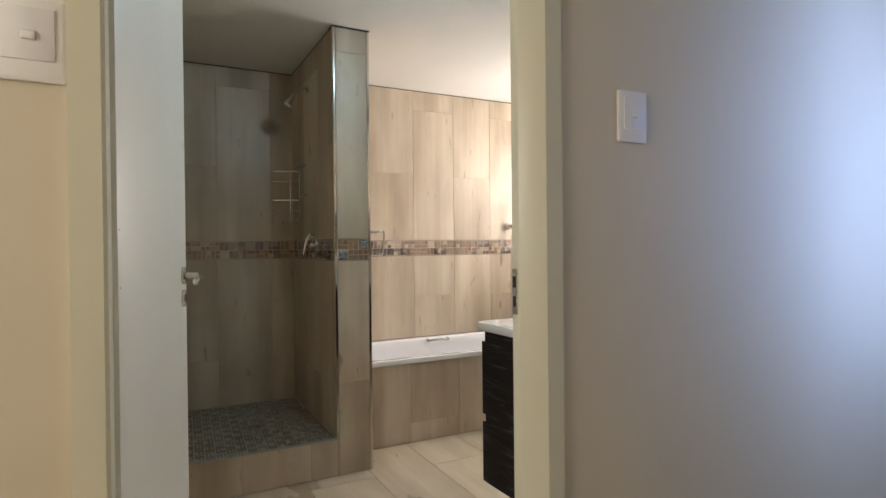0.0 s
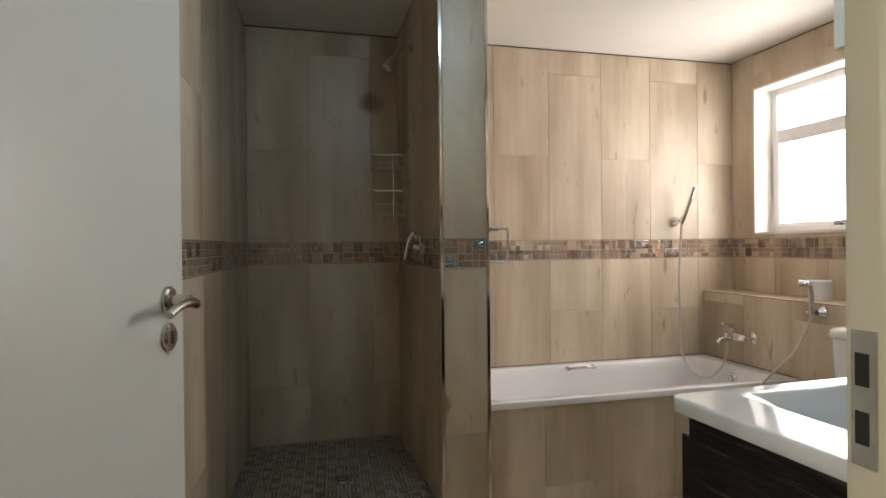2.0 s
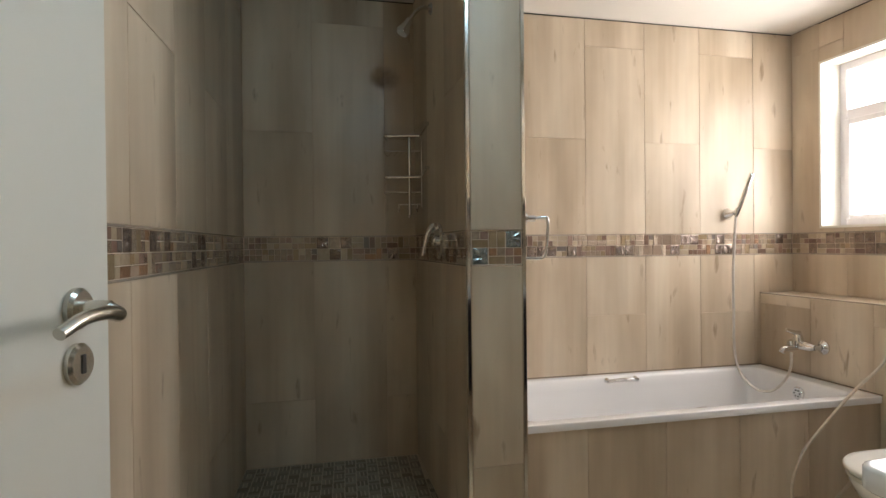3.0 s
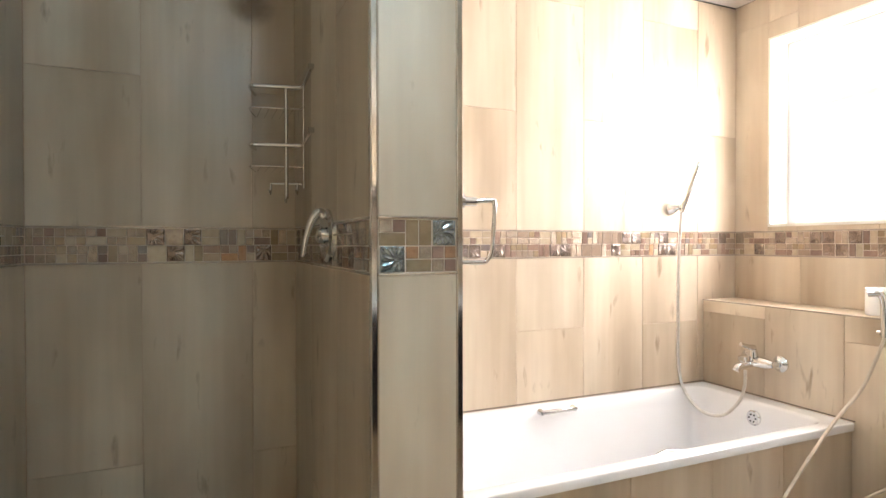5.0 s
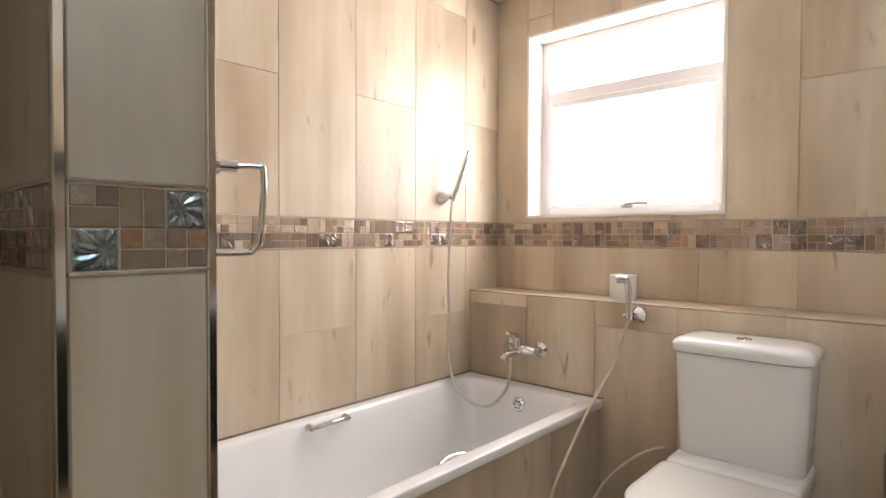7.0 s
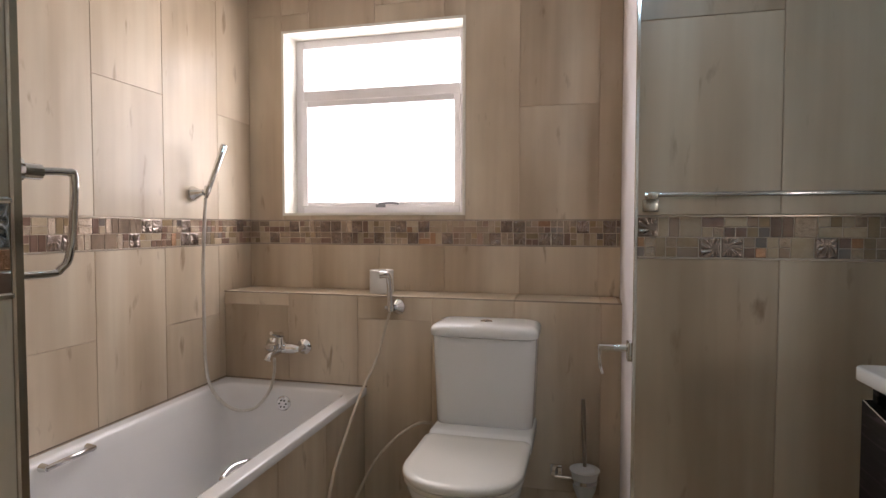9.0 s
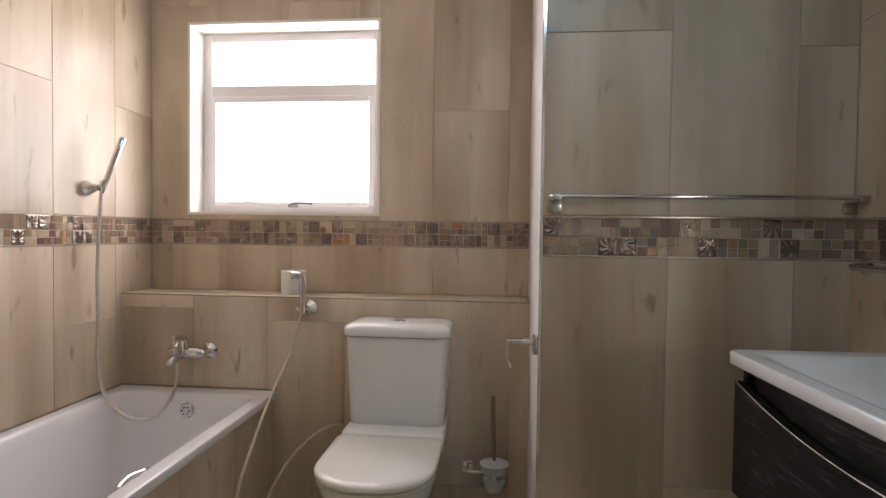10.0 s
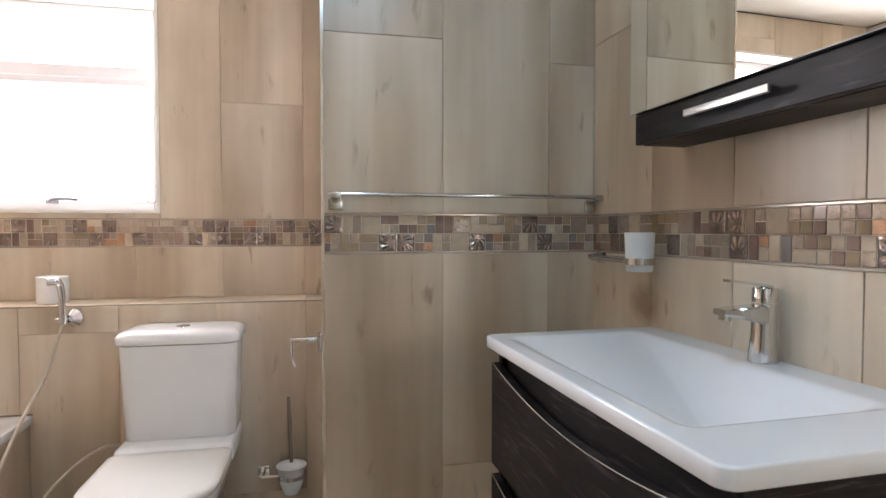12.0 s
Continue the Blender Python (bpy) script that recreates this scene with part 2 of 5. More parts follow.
def frame_of(d):
    d = d.normalized()
    u = d.cross(Vector((0, 0, 1)) if abs(d.z) < 0.9 else Vector((1, 0, 0))).normalized()
    return d, u, d.cross(u)


def cyl(bm, p, q, r0, r1=None, n=20, rings=()):
    """A turned piece from p to q; rings: more (share of the way, radius)."""
    p, q = Vector(p), Vector(q)
    r1 = r0 if r1 is None else r1
    d, u, v = frame_of(q - p)
    prof = [(0, r0), *rings, (1, r1)]
    loops = [[p + (q - p) * s + (u * math.cos(2 * math.pi * i / n) + v * math.sin(2 * math.pi * i / n)) * r for i in range(n)] for s, r in prof]
    return loft(bm, loops)


def spline(pts, steps=8):
    pts = [Vector(p) for p in pts]
    out = []
    ext = [pts[0] * 2 - pts[1], *pts, pts[-1] * 2 - pts[-2]]
    for a, b, c, d in zip(ext, ext[1:], ext[2:], ext[3:]):
        for k in range(steps):
            t = k / steps
            out.append(0.5 * (2 * b + (c - a) * t + (2 * a - 5 * b + 4 * c - d) * t * t + (3 * b - a - 3 * c + d) * t ** 3))
    return out + [pts[-1]]


def tube(bm, pts, r, n=12, ribs=0.0):
    pts = [Vector(p) for p in pts]
    rad = r if callable(r) else (lambda s: r)
    loops, up = [], None
    for i, p in enumerate(pts):
        d = (pts[min(i + 1, len(pts) - 1)] - pts[max(i - 1, 0)]).normalized()
        if up is None:
            up = frame_of(d)[1]
        up = (up - d * up.dot(d)).normalized()
        v = d.cross(up)
        q = rad(i / (len(pts) - 1)) * (1 + (ribs if i % 2 else 0))
        loops.append([p + (up * math.cos(2 * math.pi * k / n) + v * math.sin(2 * math.pi * k / n)) * q for k in range(n)])
    return loft(bm, loops)


def prism(bm, pts, lo, hi, axis):
    """A polygon of (u, v) pulled along axis (0 x, 1 y, 2 z) from lo to hi."""
    def P(u, v, w):
        return Vector({0: (w, u, v), 1: (u, w, v), 2: (u, v, w)}[axis])
    return loft(bm, [[P(u, v, lo) for u, v in pts], [P(u, v, hi) for u, v in pts]])


# ---- plan ----
CEIL, BACK, WIN_X, LEDGE_X, LEDGE_Z = 2.30, 2.680, 2.866, 2.654, 0.894
PX0, PX1, PY = 0.765, 0.956, 1.751
STUB_X, STUB_Y, SOUTH = 2.011, 0.986, 0.153
WY0, WY1, WZ0, WZ1 = 1.635, 2.495, 1.246, 2.084
BZ0, BZ1 = 1.099, 1.214
G = 0.004
RETURN = 0.014
DX0, DX1, DZ = -0.150, 0.740, 2.04
WEST = Vector((0.052, 1, 0)).normalized()


def west_x(y):
    return -0.052 * (BACK - y)


SKEW, PIVOT = 0.0366, Vector((1.703, SOUTH, 0))


def south_y(x):
    return SOUTH + SKEW * (x - PIVOT.x)


def turned(root):
    """Turn a thing with the door wall, which stands a little out of square."""
    root.matrix_world = Matrix.Translation(PIVOT) @ Matrix.Rotation(math.atan(SKEW), 4, "Z") @ Matrix.Translation(-PIVOT) @ Matrix.Translation(root.location)
    return root


def structure(name, bm, material, label=""):
    o = new(name, mesh_from(name, bm, material, 0))
    AT[o] = Vector((0, 0, 0))
    return tagged(o, label, kind="structure")


wall_north = structure("wall_north", box(B(), (-0.4, BACK + G, 0), (3.2, BACK + 0.15, 2.45)), GROUT, "back wall tiled with pale wood-look porcelain and a mosaic border")
bm = B()
for lo, hi in (((WIN_X + G, -0.1, 0), (3.09, WY0 - 0.012, 2.45)), ((WIN_X + G, WY1 + 0.012, 0), (3.09, BACK + G, 2.45)),
               ((WIN_X + G, WY0 - 0.012, 0), (3.09, WY1 + 0.012, WZ0 - 0.012)), ((WIN_X + G, WY0 - 0.012, WZ1 + 0.012), (3.09, WY1 + 0.012, 2.45))):
    box(bm, lo, hi)
wall_east = structure("wall_east", bm, GROUT, "window wall tiled with beige wood-look porcelain and a mosaic border")
bm = B()
for lo, hi in (((WIN_X - 0.003, WY0 - 0.012, WZ0 - 0.012), (3.09, WY0, WZ1 + 0.012)), ((WIN_X - 0.003, WY1, WZ0 - 0.012), (3.09, WY1 + 0.012, WZ1 + 0.012)),
               ((WIN_X - 0.003, WY0, WZ0 - 0.012), (3.09, WY1, WZ0)), ((WIN_X - 0.003, WY0, WZ1), (3.09, WY1, WZ1 + 0.012))):
    box(bm, lo, hi)
structure("trim", bm, WHITE_PLASTER, "cream painted window reveal")
ledge_wall = structure("ledge_wall", box(B(), (LEDGE_X + G, STUB_Y - RETURN, 0), (WIN_X + G, BACK + G, LEDGE_Z - G)), GROUT, "low tiled ledge behind the bath and the toilet")
stub_wall = structure("stub_wall", prism(B(), [(STUB_X + G, south_y(STUB_X)), (WIN_X + G, south_y(WIN_X)), (WIN_X + G, STUB_Y - G - RETURN), (STUB_X + G, STUB_Y - G)], 0, 2.45, 2), GROUT, "tiled projecting wall beside the toilet with a mosaic border")
structure("painted_return", prism(B(), [(STUB_X + 0.007, STUB_Y - G), (WIN_X, STUB_Y - G - RETURN), (WIN_X, STUB_Y - RETURN), (STUB_X + 0.007, STUB_Y)], 0, CEIL, 2), RETURN_PAINT, "plain white painted side of the projecting wall")
partition = structure("partition", box(B(), (PX0 + G, PY + G, 0), (PX1 - G, BACK + G, 2.45)), GROUT, "tiled wall between the shower and the bath")
bm = B()
box(bm, (-2.2, 0, 0), (DX0 - 0.01, SOUTH - G, 2.45))
box(bm, (DX1 + 0.01, 0, 0), (DX1 + 0.0625, 0.05, 2.45))
prism(bm, [(DX1 + 0.0625, 0), (3.3, 0), (3.3, south_y(3.3) - G), (DX1 + 0.0625, south_y(DX1 + 0.0625) - G)], 0, 2.45, 2)
box(bm, (DX0 - 0.01, 0, DZ + 0.062), (DX1 + 0.01, SOUTH - G, 2.45))
box(bm, (DX1 + 0.01, 0.05, DZ + 0.062), (DX1 + 0.0625, SOUTH - G, 2.45))
wall_south = structure("wall_south", bm, PLASTER, "beige painted wall round the door, tiled on the bathroom side")
bm = B()
prism(bm, [(west_x(BACK + G) - G, BACK + G), (west_x(SOUTH - G) - G, SOUTH - G), (west_x(SOUTH - G) - 0.16, SOUTH - G), (west_x(BACK + G) - 0.16, BACK + G)], 0, 2.45, 2)
wall_west = structure("wall_west", bm, GROUT, "side wall of the shower tiled with wood-look porcelain")
ceiling = structure("ceiling", box(B(), (-0.5, 0.0, CEIL), (3.2, BACK + 0.15, CEIL + 0.12)), CEILING, "plain off-white plastered ceiling")
# dark strip stands in for the shadow line at the divider's top
structure("cornice_gap", box(B(), (PX0 - 0.004, PY - 0.004, CEIL - 0.006), (PX1 + 0.004, PY + 0.06, CEIL)), DARK, "dark strip for the shadow line under the ceiling")
floor = structure("floor", box(B(), (-2.4, -1.8, -0.15), (3.3, BACK + 0.15, -G)), SHOWER_GROUT, "floor of light wood-look tiles")

# hall behind the camera
HB = -1.62
bm = B()
hx0, hx1, hz0, hz1 = 1.85, 2.75, 0.85, 1.95
for lo, hi in (((-2.2, HB - 0.15, 0), (hx0, HB, 2.45)), ((hx1, HB - 0.15, 0), (3.3, HB, 2.45)), ((hx0, HB - 0.15, 0), (hx1, HB, hz0)), ((hx0, HB - 0.15, hz1), (hx1, HB, 2.45))):
    box(bm, lo, hi)
structure("wall_hall_south", bm, PLASTER, "unseen beige hall wall with an added window opening")
# added wall out of view; its deep opening narrows the blue lamp's spread
bm = B()
ix0, ix1, iz0, iz1 = 2.00, 2.54, 0.92, 1.92
for lo, hi in (((0.75, -0.90, 0), (ix0, -0.72, CEIL)), ((ix1, -0.90, 0), (3.1, -0.72, CEIL)), ((ix0, -0.90, 0), (ix1, -0.72, iz0)), ((ix0, -0.90, iz1), (ix1, -0.72, CEIL)), ((0.75, HB, 0), (0.85, -0.90, CEIL))):
    box(bm, lo, hi)
structure("wall_hall_alcove", bm, PLASTER, "unseen beige hall wall with an added window opening")
bm = B()
wy0, wy1, wz0, wz1 = -1.3, -0.5, 1.32, 2.0
for lo, hi in (((-2.2, HB, 0), (-2.0, wy0, 2.45)), ((-2.2, wy1, 0), (-2.0, 0, 2.45)), ((-2.2, wy0, 0), (-2.0, wy1, wz0)), ((-2.2, wy0, wz1), (-2.0, wy1, 2.45))):
    box(bm, lo, hi)
structure("wall_hall_west", bm, PLASTER, "beige painted hall wall")
structure("wall_hall_east", box(B(), (3.1, HB, 0), (3.3, 0, 2.45)), PLASTER, "beige painted hall wall")
structure("ceiling_hall", box(B(), (-2.2, HB - 0.15, CEIL), (3.3, -0.0, CEIL + 0.12)), CEILING, "plain off-white hall ceiling")
structure("ground", box(B(), (-60, -60, -0.6), (60, 60, -0.2)), GROUT, "bare ground outside")


# ---- ceiling lamp ----
def ceiling_lamp():
    x, y = 0.90, 0.84
    m, nt, b = mat("lit_opal_glass")
    b.inputs["Base Color"].default_value = (0.9, 0.9, 0.9, 1)
    b.inputs["Emission Color"].default_value = (0.52, 0.82, 1.0, 1)
    b.inputs["Emission Strength"].default_value = LAMP_E
    root = thing("ceiling_light", (x, y, 2.16), "lit white opal globe ceiling light", "ceiling light")
    part("base", cyl(B(), (x, y, CEIL), (x, y, CEIL - 0.022), 0.060, 0.050, 32), PLASTIC, root)
    part("globe", cyl(B(), (x, y, CEIL - 0.022), (x, y, CEIL - 0.135), 0.035, 0.030, 32, ((0.12, 0.058), (0.35, 0.075), (0.6, 0.075), (0.85, 0.055))), m, root, smooth=80)


ceiling_lamp()

# ---- door and frame ----
def door_frame():
    bm = B()
    w, p = 0.042, 0.014
    prof = [(-w, 0.0), (-w, -p), (0.004, -p), (0.010, -p + 0.005), (0.010, 0.108), (0.0, 0.110), (0.0, SOUTH + 0.002), (-0.022, SOUTH + 0.002), (-0.022, SOUTH + 0.0005), (-0.009, SOUTH - 0.004), (-0.009, 0.0)]
    latch = [(-w, 0.0), (-w, -p), (0.004, -p), (0.010, -p + 0.005), (0.050, 0.028), (0.053, 0.034), (0.053, 0.056), (-0.058, 0.060), (-0.058, SOUTH + 0.002), (-0.0620, SOUTH + 0.002), (-0.0620, 0.0505)]
    # the profile runs round the opening: up one side, across, down the other
    def at(u, y, side):
        return Vector((DX1 - 0 - u, y, 0)) if side else Vector((DX0 + u, y, 0))
    loops = []
    for side, z in ((0, 0), (0, 1), (1, 1), (1, 0)):
        lp = []
        for u, y in (latch if side else prof):
            q = at(u, y, side)
            q.z = (DZ - u) if z else 0
            lp.append(q)
        loops.append(lp)
    loft(bm, loops)
    return bm


frame_ob = solid("door_frame", door_frame(), FRAME_PAINT, "pale green-cream enamelled steel door frame", "door frame", kind="structure", smooth=30)
bm = B()
box(bm, (DX1 - 0.0550, 0.034, 1.010), (DX1 - 0.052, 0.0555, 1.118), 0.0008, 1)
strike = part("strike_plate", bm, SATIN, frame_ob, "worn satin steel strike plate")
for z in (1.028, 1.074):
    part("strike_hole", box(B(), (DX1 - 0.0556, 0.040, z), (DX1 - 0.0546, 0.051, z + 0.026)), DARK, strike)


def door():
    hinge = Vector((-0.132, 0.142, 0))
    d = (Vector((0.026, 0.935, 0)) - hinge).normalized()
    n = Vector((d.y, -d.x, 0))          # towards the room
    L, T = 0.809, 0.040
    root = thing("door_1", hinge, "white painted flush door standing open, lever handle and escutcheon", "door", kind="structure")

    def put(bm):
        for v in bm.verts:
            a = v.co
            v.co = hinge + d * a.x + n * a.y + Vector((0, 0, a.z))
        return bm
    part("leaf", put(box(B(), (0, -T, 0.008), (L, 0, 2.03), 0.002, 2)), DOOR_PAINT, root)
    lev = L - 0.075
    for s in (1, -1):
        y0 = 0 if s > 0 else -T
        h = part("door_handle", put(cyl(B(), (lev, y0, 1.090), (lev, y0 + s * 0.011, 1.090), 0.0265, 0.022, 28, ((0.6, 0.0265),))), SATIN, root, "satin nickel lever handle")
        part("neck", put(cyl(B(), (lev, y0 + s * 0.010, 1.090), (lev, y0 + s * 0.045, 1.090), 0.011, 0.010, 16)), SATIN, h)
        pts = spline([(lev, y0 + s * 0.038, 1.090), (lev + 0.004, y0 + s * 0.052, 1.082), (lev - 0.030, y0 + s * 0.056, 1.088), (lev - 0.075, y0 + s * 0.055, 1.086), (lev - 0.112, y0 + s * 0.052, 1.074)], 6)
        part("lever", put(tube(B(), pts, lambda q: 0.0105 - 0.003 * q, 14)), SATIN, h)
        e = part("escutcheon", put(cyl(B(), (lev, y0, 1.020), (lev, y0 + s * 0.010, 1.020), 0.0265, 0.022, 28, ((0.6, 0.0265),))), SATIN, root, "round keyhole escutcheon")
        part("keyhole", put(box(B(), (lev - 0.004, min(y0, y0 + s * 0.0112), 1.008), (lev + 0.004, max(y0, y0 + s * 0.0112), 1.032))), DARK, e)
    for z in (0.25, 1.80):
        part("hinge", cyl(B(), hinge + Vector((-0.004, -0.008, z - 0.05)), hinge + Vector((-0.004, -0.008, z + 0.05)), 0.006, n=12), SATIN, root)
    part("lock_face", put(box(B(), (L - 0.001, -0.031, 0.96), (L + 0.0015, -0.009, 1.16))), SATIN, root)
    return root


door()


def light_switch(x, z):
    root = thing("light_switch", (x, 0, z), "white plastic light switch on the painted wall", "light switch", "light switches")
    bm = B()
    loft(bm, [[Vector((p.x, -0.0, p.y)) for p in rr(x - 0.048, z - 0.065, x + 0.048, z + 0.065, 0, 0.006)],
              [Vector((p.x, -0.007, p.y)) for p in rr(x - 0.048, z - 0.065, x + 0.048, z + 0.065, 0, 0.006)],
              [Vector((p.x, -0.010, p.y)) for p in rr(x - 0.044, z - 0.060, x + 0.044, z + 0.060, 0, 0.005)]])
    part("plate", bm, PLASTIC, root)
    bm = B()
    box(bm, (x - 0.034, -0.0125, z - 0.034), (x + 0.034, -0.0095, z + 0.046), 0.001)
    part("insert", bm, PLASTIC, root)
    part("rocker", box(B(), (x - 0.010, -0.0165, z - 0.004), (x + 0.010, -0.012, z + 0.010), 0.003, 3), PLASTIC, root)


light_switch(1.018, 1.498)
light_switch(-0.240, 1.498)


# ---- bathroom window ----
def window():
    x0, x1 = 2.985, 3.025
    y0, y1, z0, z1 = WY0 - 0.002, WY1 + 0.002, WZ0 - 0.002, WZ1 + 0.002
    root = thing("window_1", ((x0 + x1) / 2, (y0 + y1) / 2, z0), "white painted steel window with obscure glass, lit by daylight", "window", kind="structure")
    w = 0.042
    bm = B()
    for lo, hi in (((x0, y0, z0), (x1, y0 + w, z1)), ((x0, y1 - w, z0), (x1, y1, z1)), ((x0, y0 + w, z0), (x1, y1 - w, z0 + w)),
                   ((x0, y0 + w, z1 - w), (x1, y1 - w, z1)), ((x0, y0 + w, 1.785), (x1, y1 - w, 1.843))):
        box(bm, lo, hi, 0.003, 1)
    part("window_frame", bm, WINDOW_PAINT, root)
    bm = B()
    a0, a1, b0, b1 = y0 + w - 0.006, y1 - w + 0.006, z0 + w - 0.006, 1.791
    s = 0.030
    X0, X1 = x0 - 0.012, x1 - 0.010
    for lo, hi in (((X0, a0, b0), (X1, a0 + s, b1)), ((X0, a1 - s, b0), (X1, a1, b1)), ((X0, a0 + s, b0), (X1, a1 - s, b0 + s * 0.7)), ((X0, a0 + s, b1 - s), (X1, a1 - s, b1))):
        box(bm, lo, hi, 0.003, 1)
    part("sash", bm, WINDOW_PAINT, root)
    for z_0, z_1, e in ((b0 + 0.01, b1 - 0.01, 0.012), (1.836, z1 - w + 0.006, 0)):
        g = part("pane", box(B(), (3.004, y0 + w - 0.004 + e, z_0), (3.009, y1 - w + 0.004 - e, z_1)), GLASS, root, "obscure glass pane", 0)
        g.visible_shadow = False
    hd = part("window_handle", box(B(), (X0 - 0.012, 2.03, z0 + 0.030), (X0 + 0.002, 2.075, z0 + 0.044), 0.002), STEEL_GREY, root, "grey casement stay handle")
    part("lever", tube(B(), spline([(X0 - 0.012, 2.06, z0 + 0.038), (X0 - 0.026, 2.045, z0 + 0.047), (X0 - 0.028, 1.995, z0 + 0.050), (X0 - 0.026, 1.955, z0 + 0.046)], 4), 0.0055, 10), STEEL_GREY, hd)


window()
# invented hall window frames, never in view; the second surrounds the warm fill
for nm, (x0, x1, z0, z1), ax in (("window_2", (hx0, hx1, hz0, hz1), 0), ("window_3", (wy0, wy1, wz0, wz1), 1)):
    bm = B()
    w = 0.05
    for a, b, c, d in ((x0, x0 + w, z0, z1), (x1 - w, x1, z0, z1), (x0 + w, x1 - w, z0, z0 + w), (x0 + w, x1 - w, z1 - w, z1), ((x0 + x1) / 2 - 0.02, (x0 + x1) / 2 + 0.02, z0 + w, z1 - w)):
        box(bm, (a, HB - 0.10, c), (b, HB - 0.05, d)) if ax == 0 else box(bm, (-2.14, a, c), (-2.09, b, d))
    structure(nm, bm, WINDOW_PAINT, "added white window frame, out of view in the hall")

# ---- shower floor, kerb, bath panel ----
shower_base = structure("shower_base", box(B(), (-0.06, PY + G + 0.012, 0), (PX0 + G, BACK + G, 0.188)), SHOWER_GROUT, "raised shower floor of small grey mosaic")
kerb = structure("shower_kerb", box(B(), (-0.09, PY + G, 0), (PX0 + G, PY + 0.016, 0.183)), GROUT, "tiled step up to the shower")
structure("kerb_trim", box(B(), (west_x(PY), PY + 0.001, 0.186), (PX0, PY + 0.013, 0.193), 0.001, 1), PALE_GROUT, "thin pale edge along the shower step")
bath_panel = structure("bath_panel", box(B(), (PX1 - G, 2.010 + G, 0), (LEDGE_X + G, 2.045, 0.480)), GROUT, "tiled front panel of the bath")


# ---- bath ----
def bathtub():
    x0, x1, y0, y1, zt = PX1 + 0.002, LEDGE_X - 0.002, 1.998, BACK - 0.003, 0.506
    root = thing("bathtub", ((x0 + x1) / 2, (y0 + y1) / 2, 0.10), "white acrylic built-in bath with chrome grips, dry and empty", "bathtub")
    bm = B()
    ix0, ix1, iy0, iy1 = x0 + 0.075, x1 - 0.085, y0 + 0.062, y1 - 0.055
    R = (0.10, 0.06, 0.06, 0.10)
    loops = [rr(x0 + 0.02, y0 + 0.02, x1 - 0.01, y1 - 0.01, zt - 0.030, 0.01, 8),
             rr(x0, y0 + 0.001, x1, y1, zt - 0.029, 0.008, 8),
             rr(x0, y0, x1, y1, zt - 0.005, 0.008, 8), rr(x0 + 0.0015, y0 + 0.0015, x1 - 0.0015, y1 - 0.0015, zt - 0.0015, 0.008, 8),
             rr(x0 + 0.005, y0 + 0.005, x1 - 0.005, y1 - 0.005, zt, 0.008, 8), rr(x0 + 0.009, y0 + 0.009, x1 - 0.009, y1 - 0.009, zt, 0.008, 8)]
    for k, z in ((0, 0.0), (0.25, -0.001), (0.7, -0.005), (1, -0.012)):
        e = 0.016 * (1 - k)
        loops.append(rr(ix0 - e, iy0 - e, ix1 + e, iy1 + e, zt + z, tuple(q + e for q in R), 8))
    for dx0, dx1, dy, z in ((0.012, 0.006, 0.010, 0.455), (0.07, 0.018, 0.022, 0.36), (0.15, 0.035, 0.035, 0.25), (0.23, 0.055, 0.050, 0.16), (0.28, 0.085, 0.075, 0.125), (0.34, 0.14, 0.12, 0.112)):
        loops.append(rr(ix0 + dx0, iy0 + dy, ix1 - dx1, iy1 - dy, z, tuple(max(0.05, q) for q in R), 8))
    loft(bm, loops, False, True)
    part("tub_shell", bm, TUB, root, smooth=50)
    o = part("overflow", cyl(B(), (2.560, 2.334, 0.440), (2.546, 2.334, 0.441), 0.031, 0.026, 28, ((0.6, 0.031),)), CHROME, root, "round chrome overflow with holes")
    for k in range(6):
        a = k * math.pi / 3
        c = Vector((2.5455, 2.334 + 0.015 * math.cos(a), 0.441 + 0.015 * math.sin(a)))
        part("hole", cyl(B(), c + Vector((0.002, 0, 0)), c - Vector((0.0012, 0, 0)), 0.0035, n=10), DARK, o)
    part("waste", cyl(B(), (2.30, 2.33, 0.112), (2.30, 2.33, 0.118), 0.032, 0.028, 24), CHROME, root)
    for gx0, gx1, gy, s in ((1.705, 1.860, 2.606, -1), (1.790, 1.915, 2.078, 1)):
        zg = zt - (0.016 if s < 0 else 0.030)
        g = part("grip", cyl(B(), (gx0, gy - s * 0.012, zg), (gx0, gy + s * 0.012, zg), 0.013, 0.010, 16), CHROME, root, "chrome bath grip")
        part("grip_foot", cyl(B(), (gx1, gy - s * 0.012, zg), (gx1, gy + s * 0.012, zg), 0.013, 0.010, 16), CHROME, g)
        pts = spline([(gx0 - 0.004, gy + s * 0.010, zg), (gx0 + 0.03, gy + s * 0.018, zg + 0.004), ((gx0 + gx1) / 2, gy + s * 0.022, zg + 0.006), (gx1 - 0.03, gy + s * 0.018, zg + 0.004), (gx1 + 0.004, gy + s * 0.010, zg)], 5)
        part("grip_bar", tube(B(), pts, 0.0085, 12), CHROME, g)


bathtub()


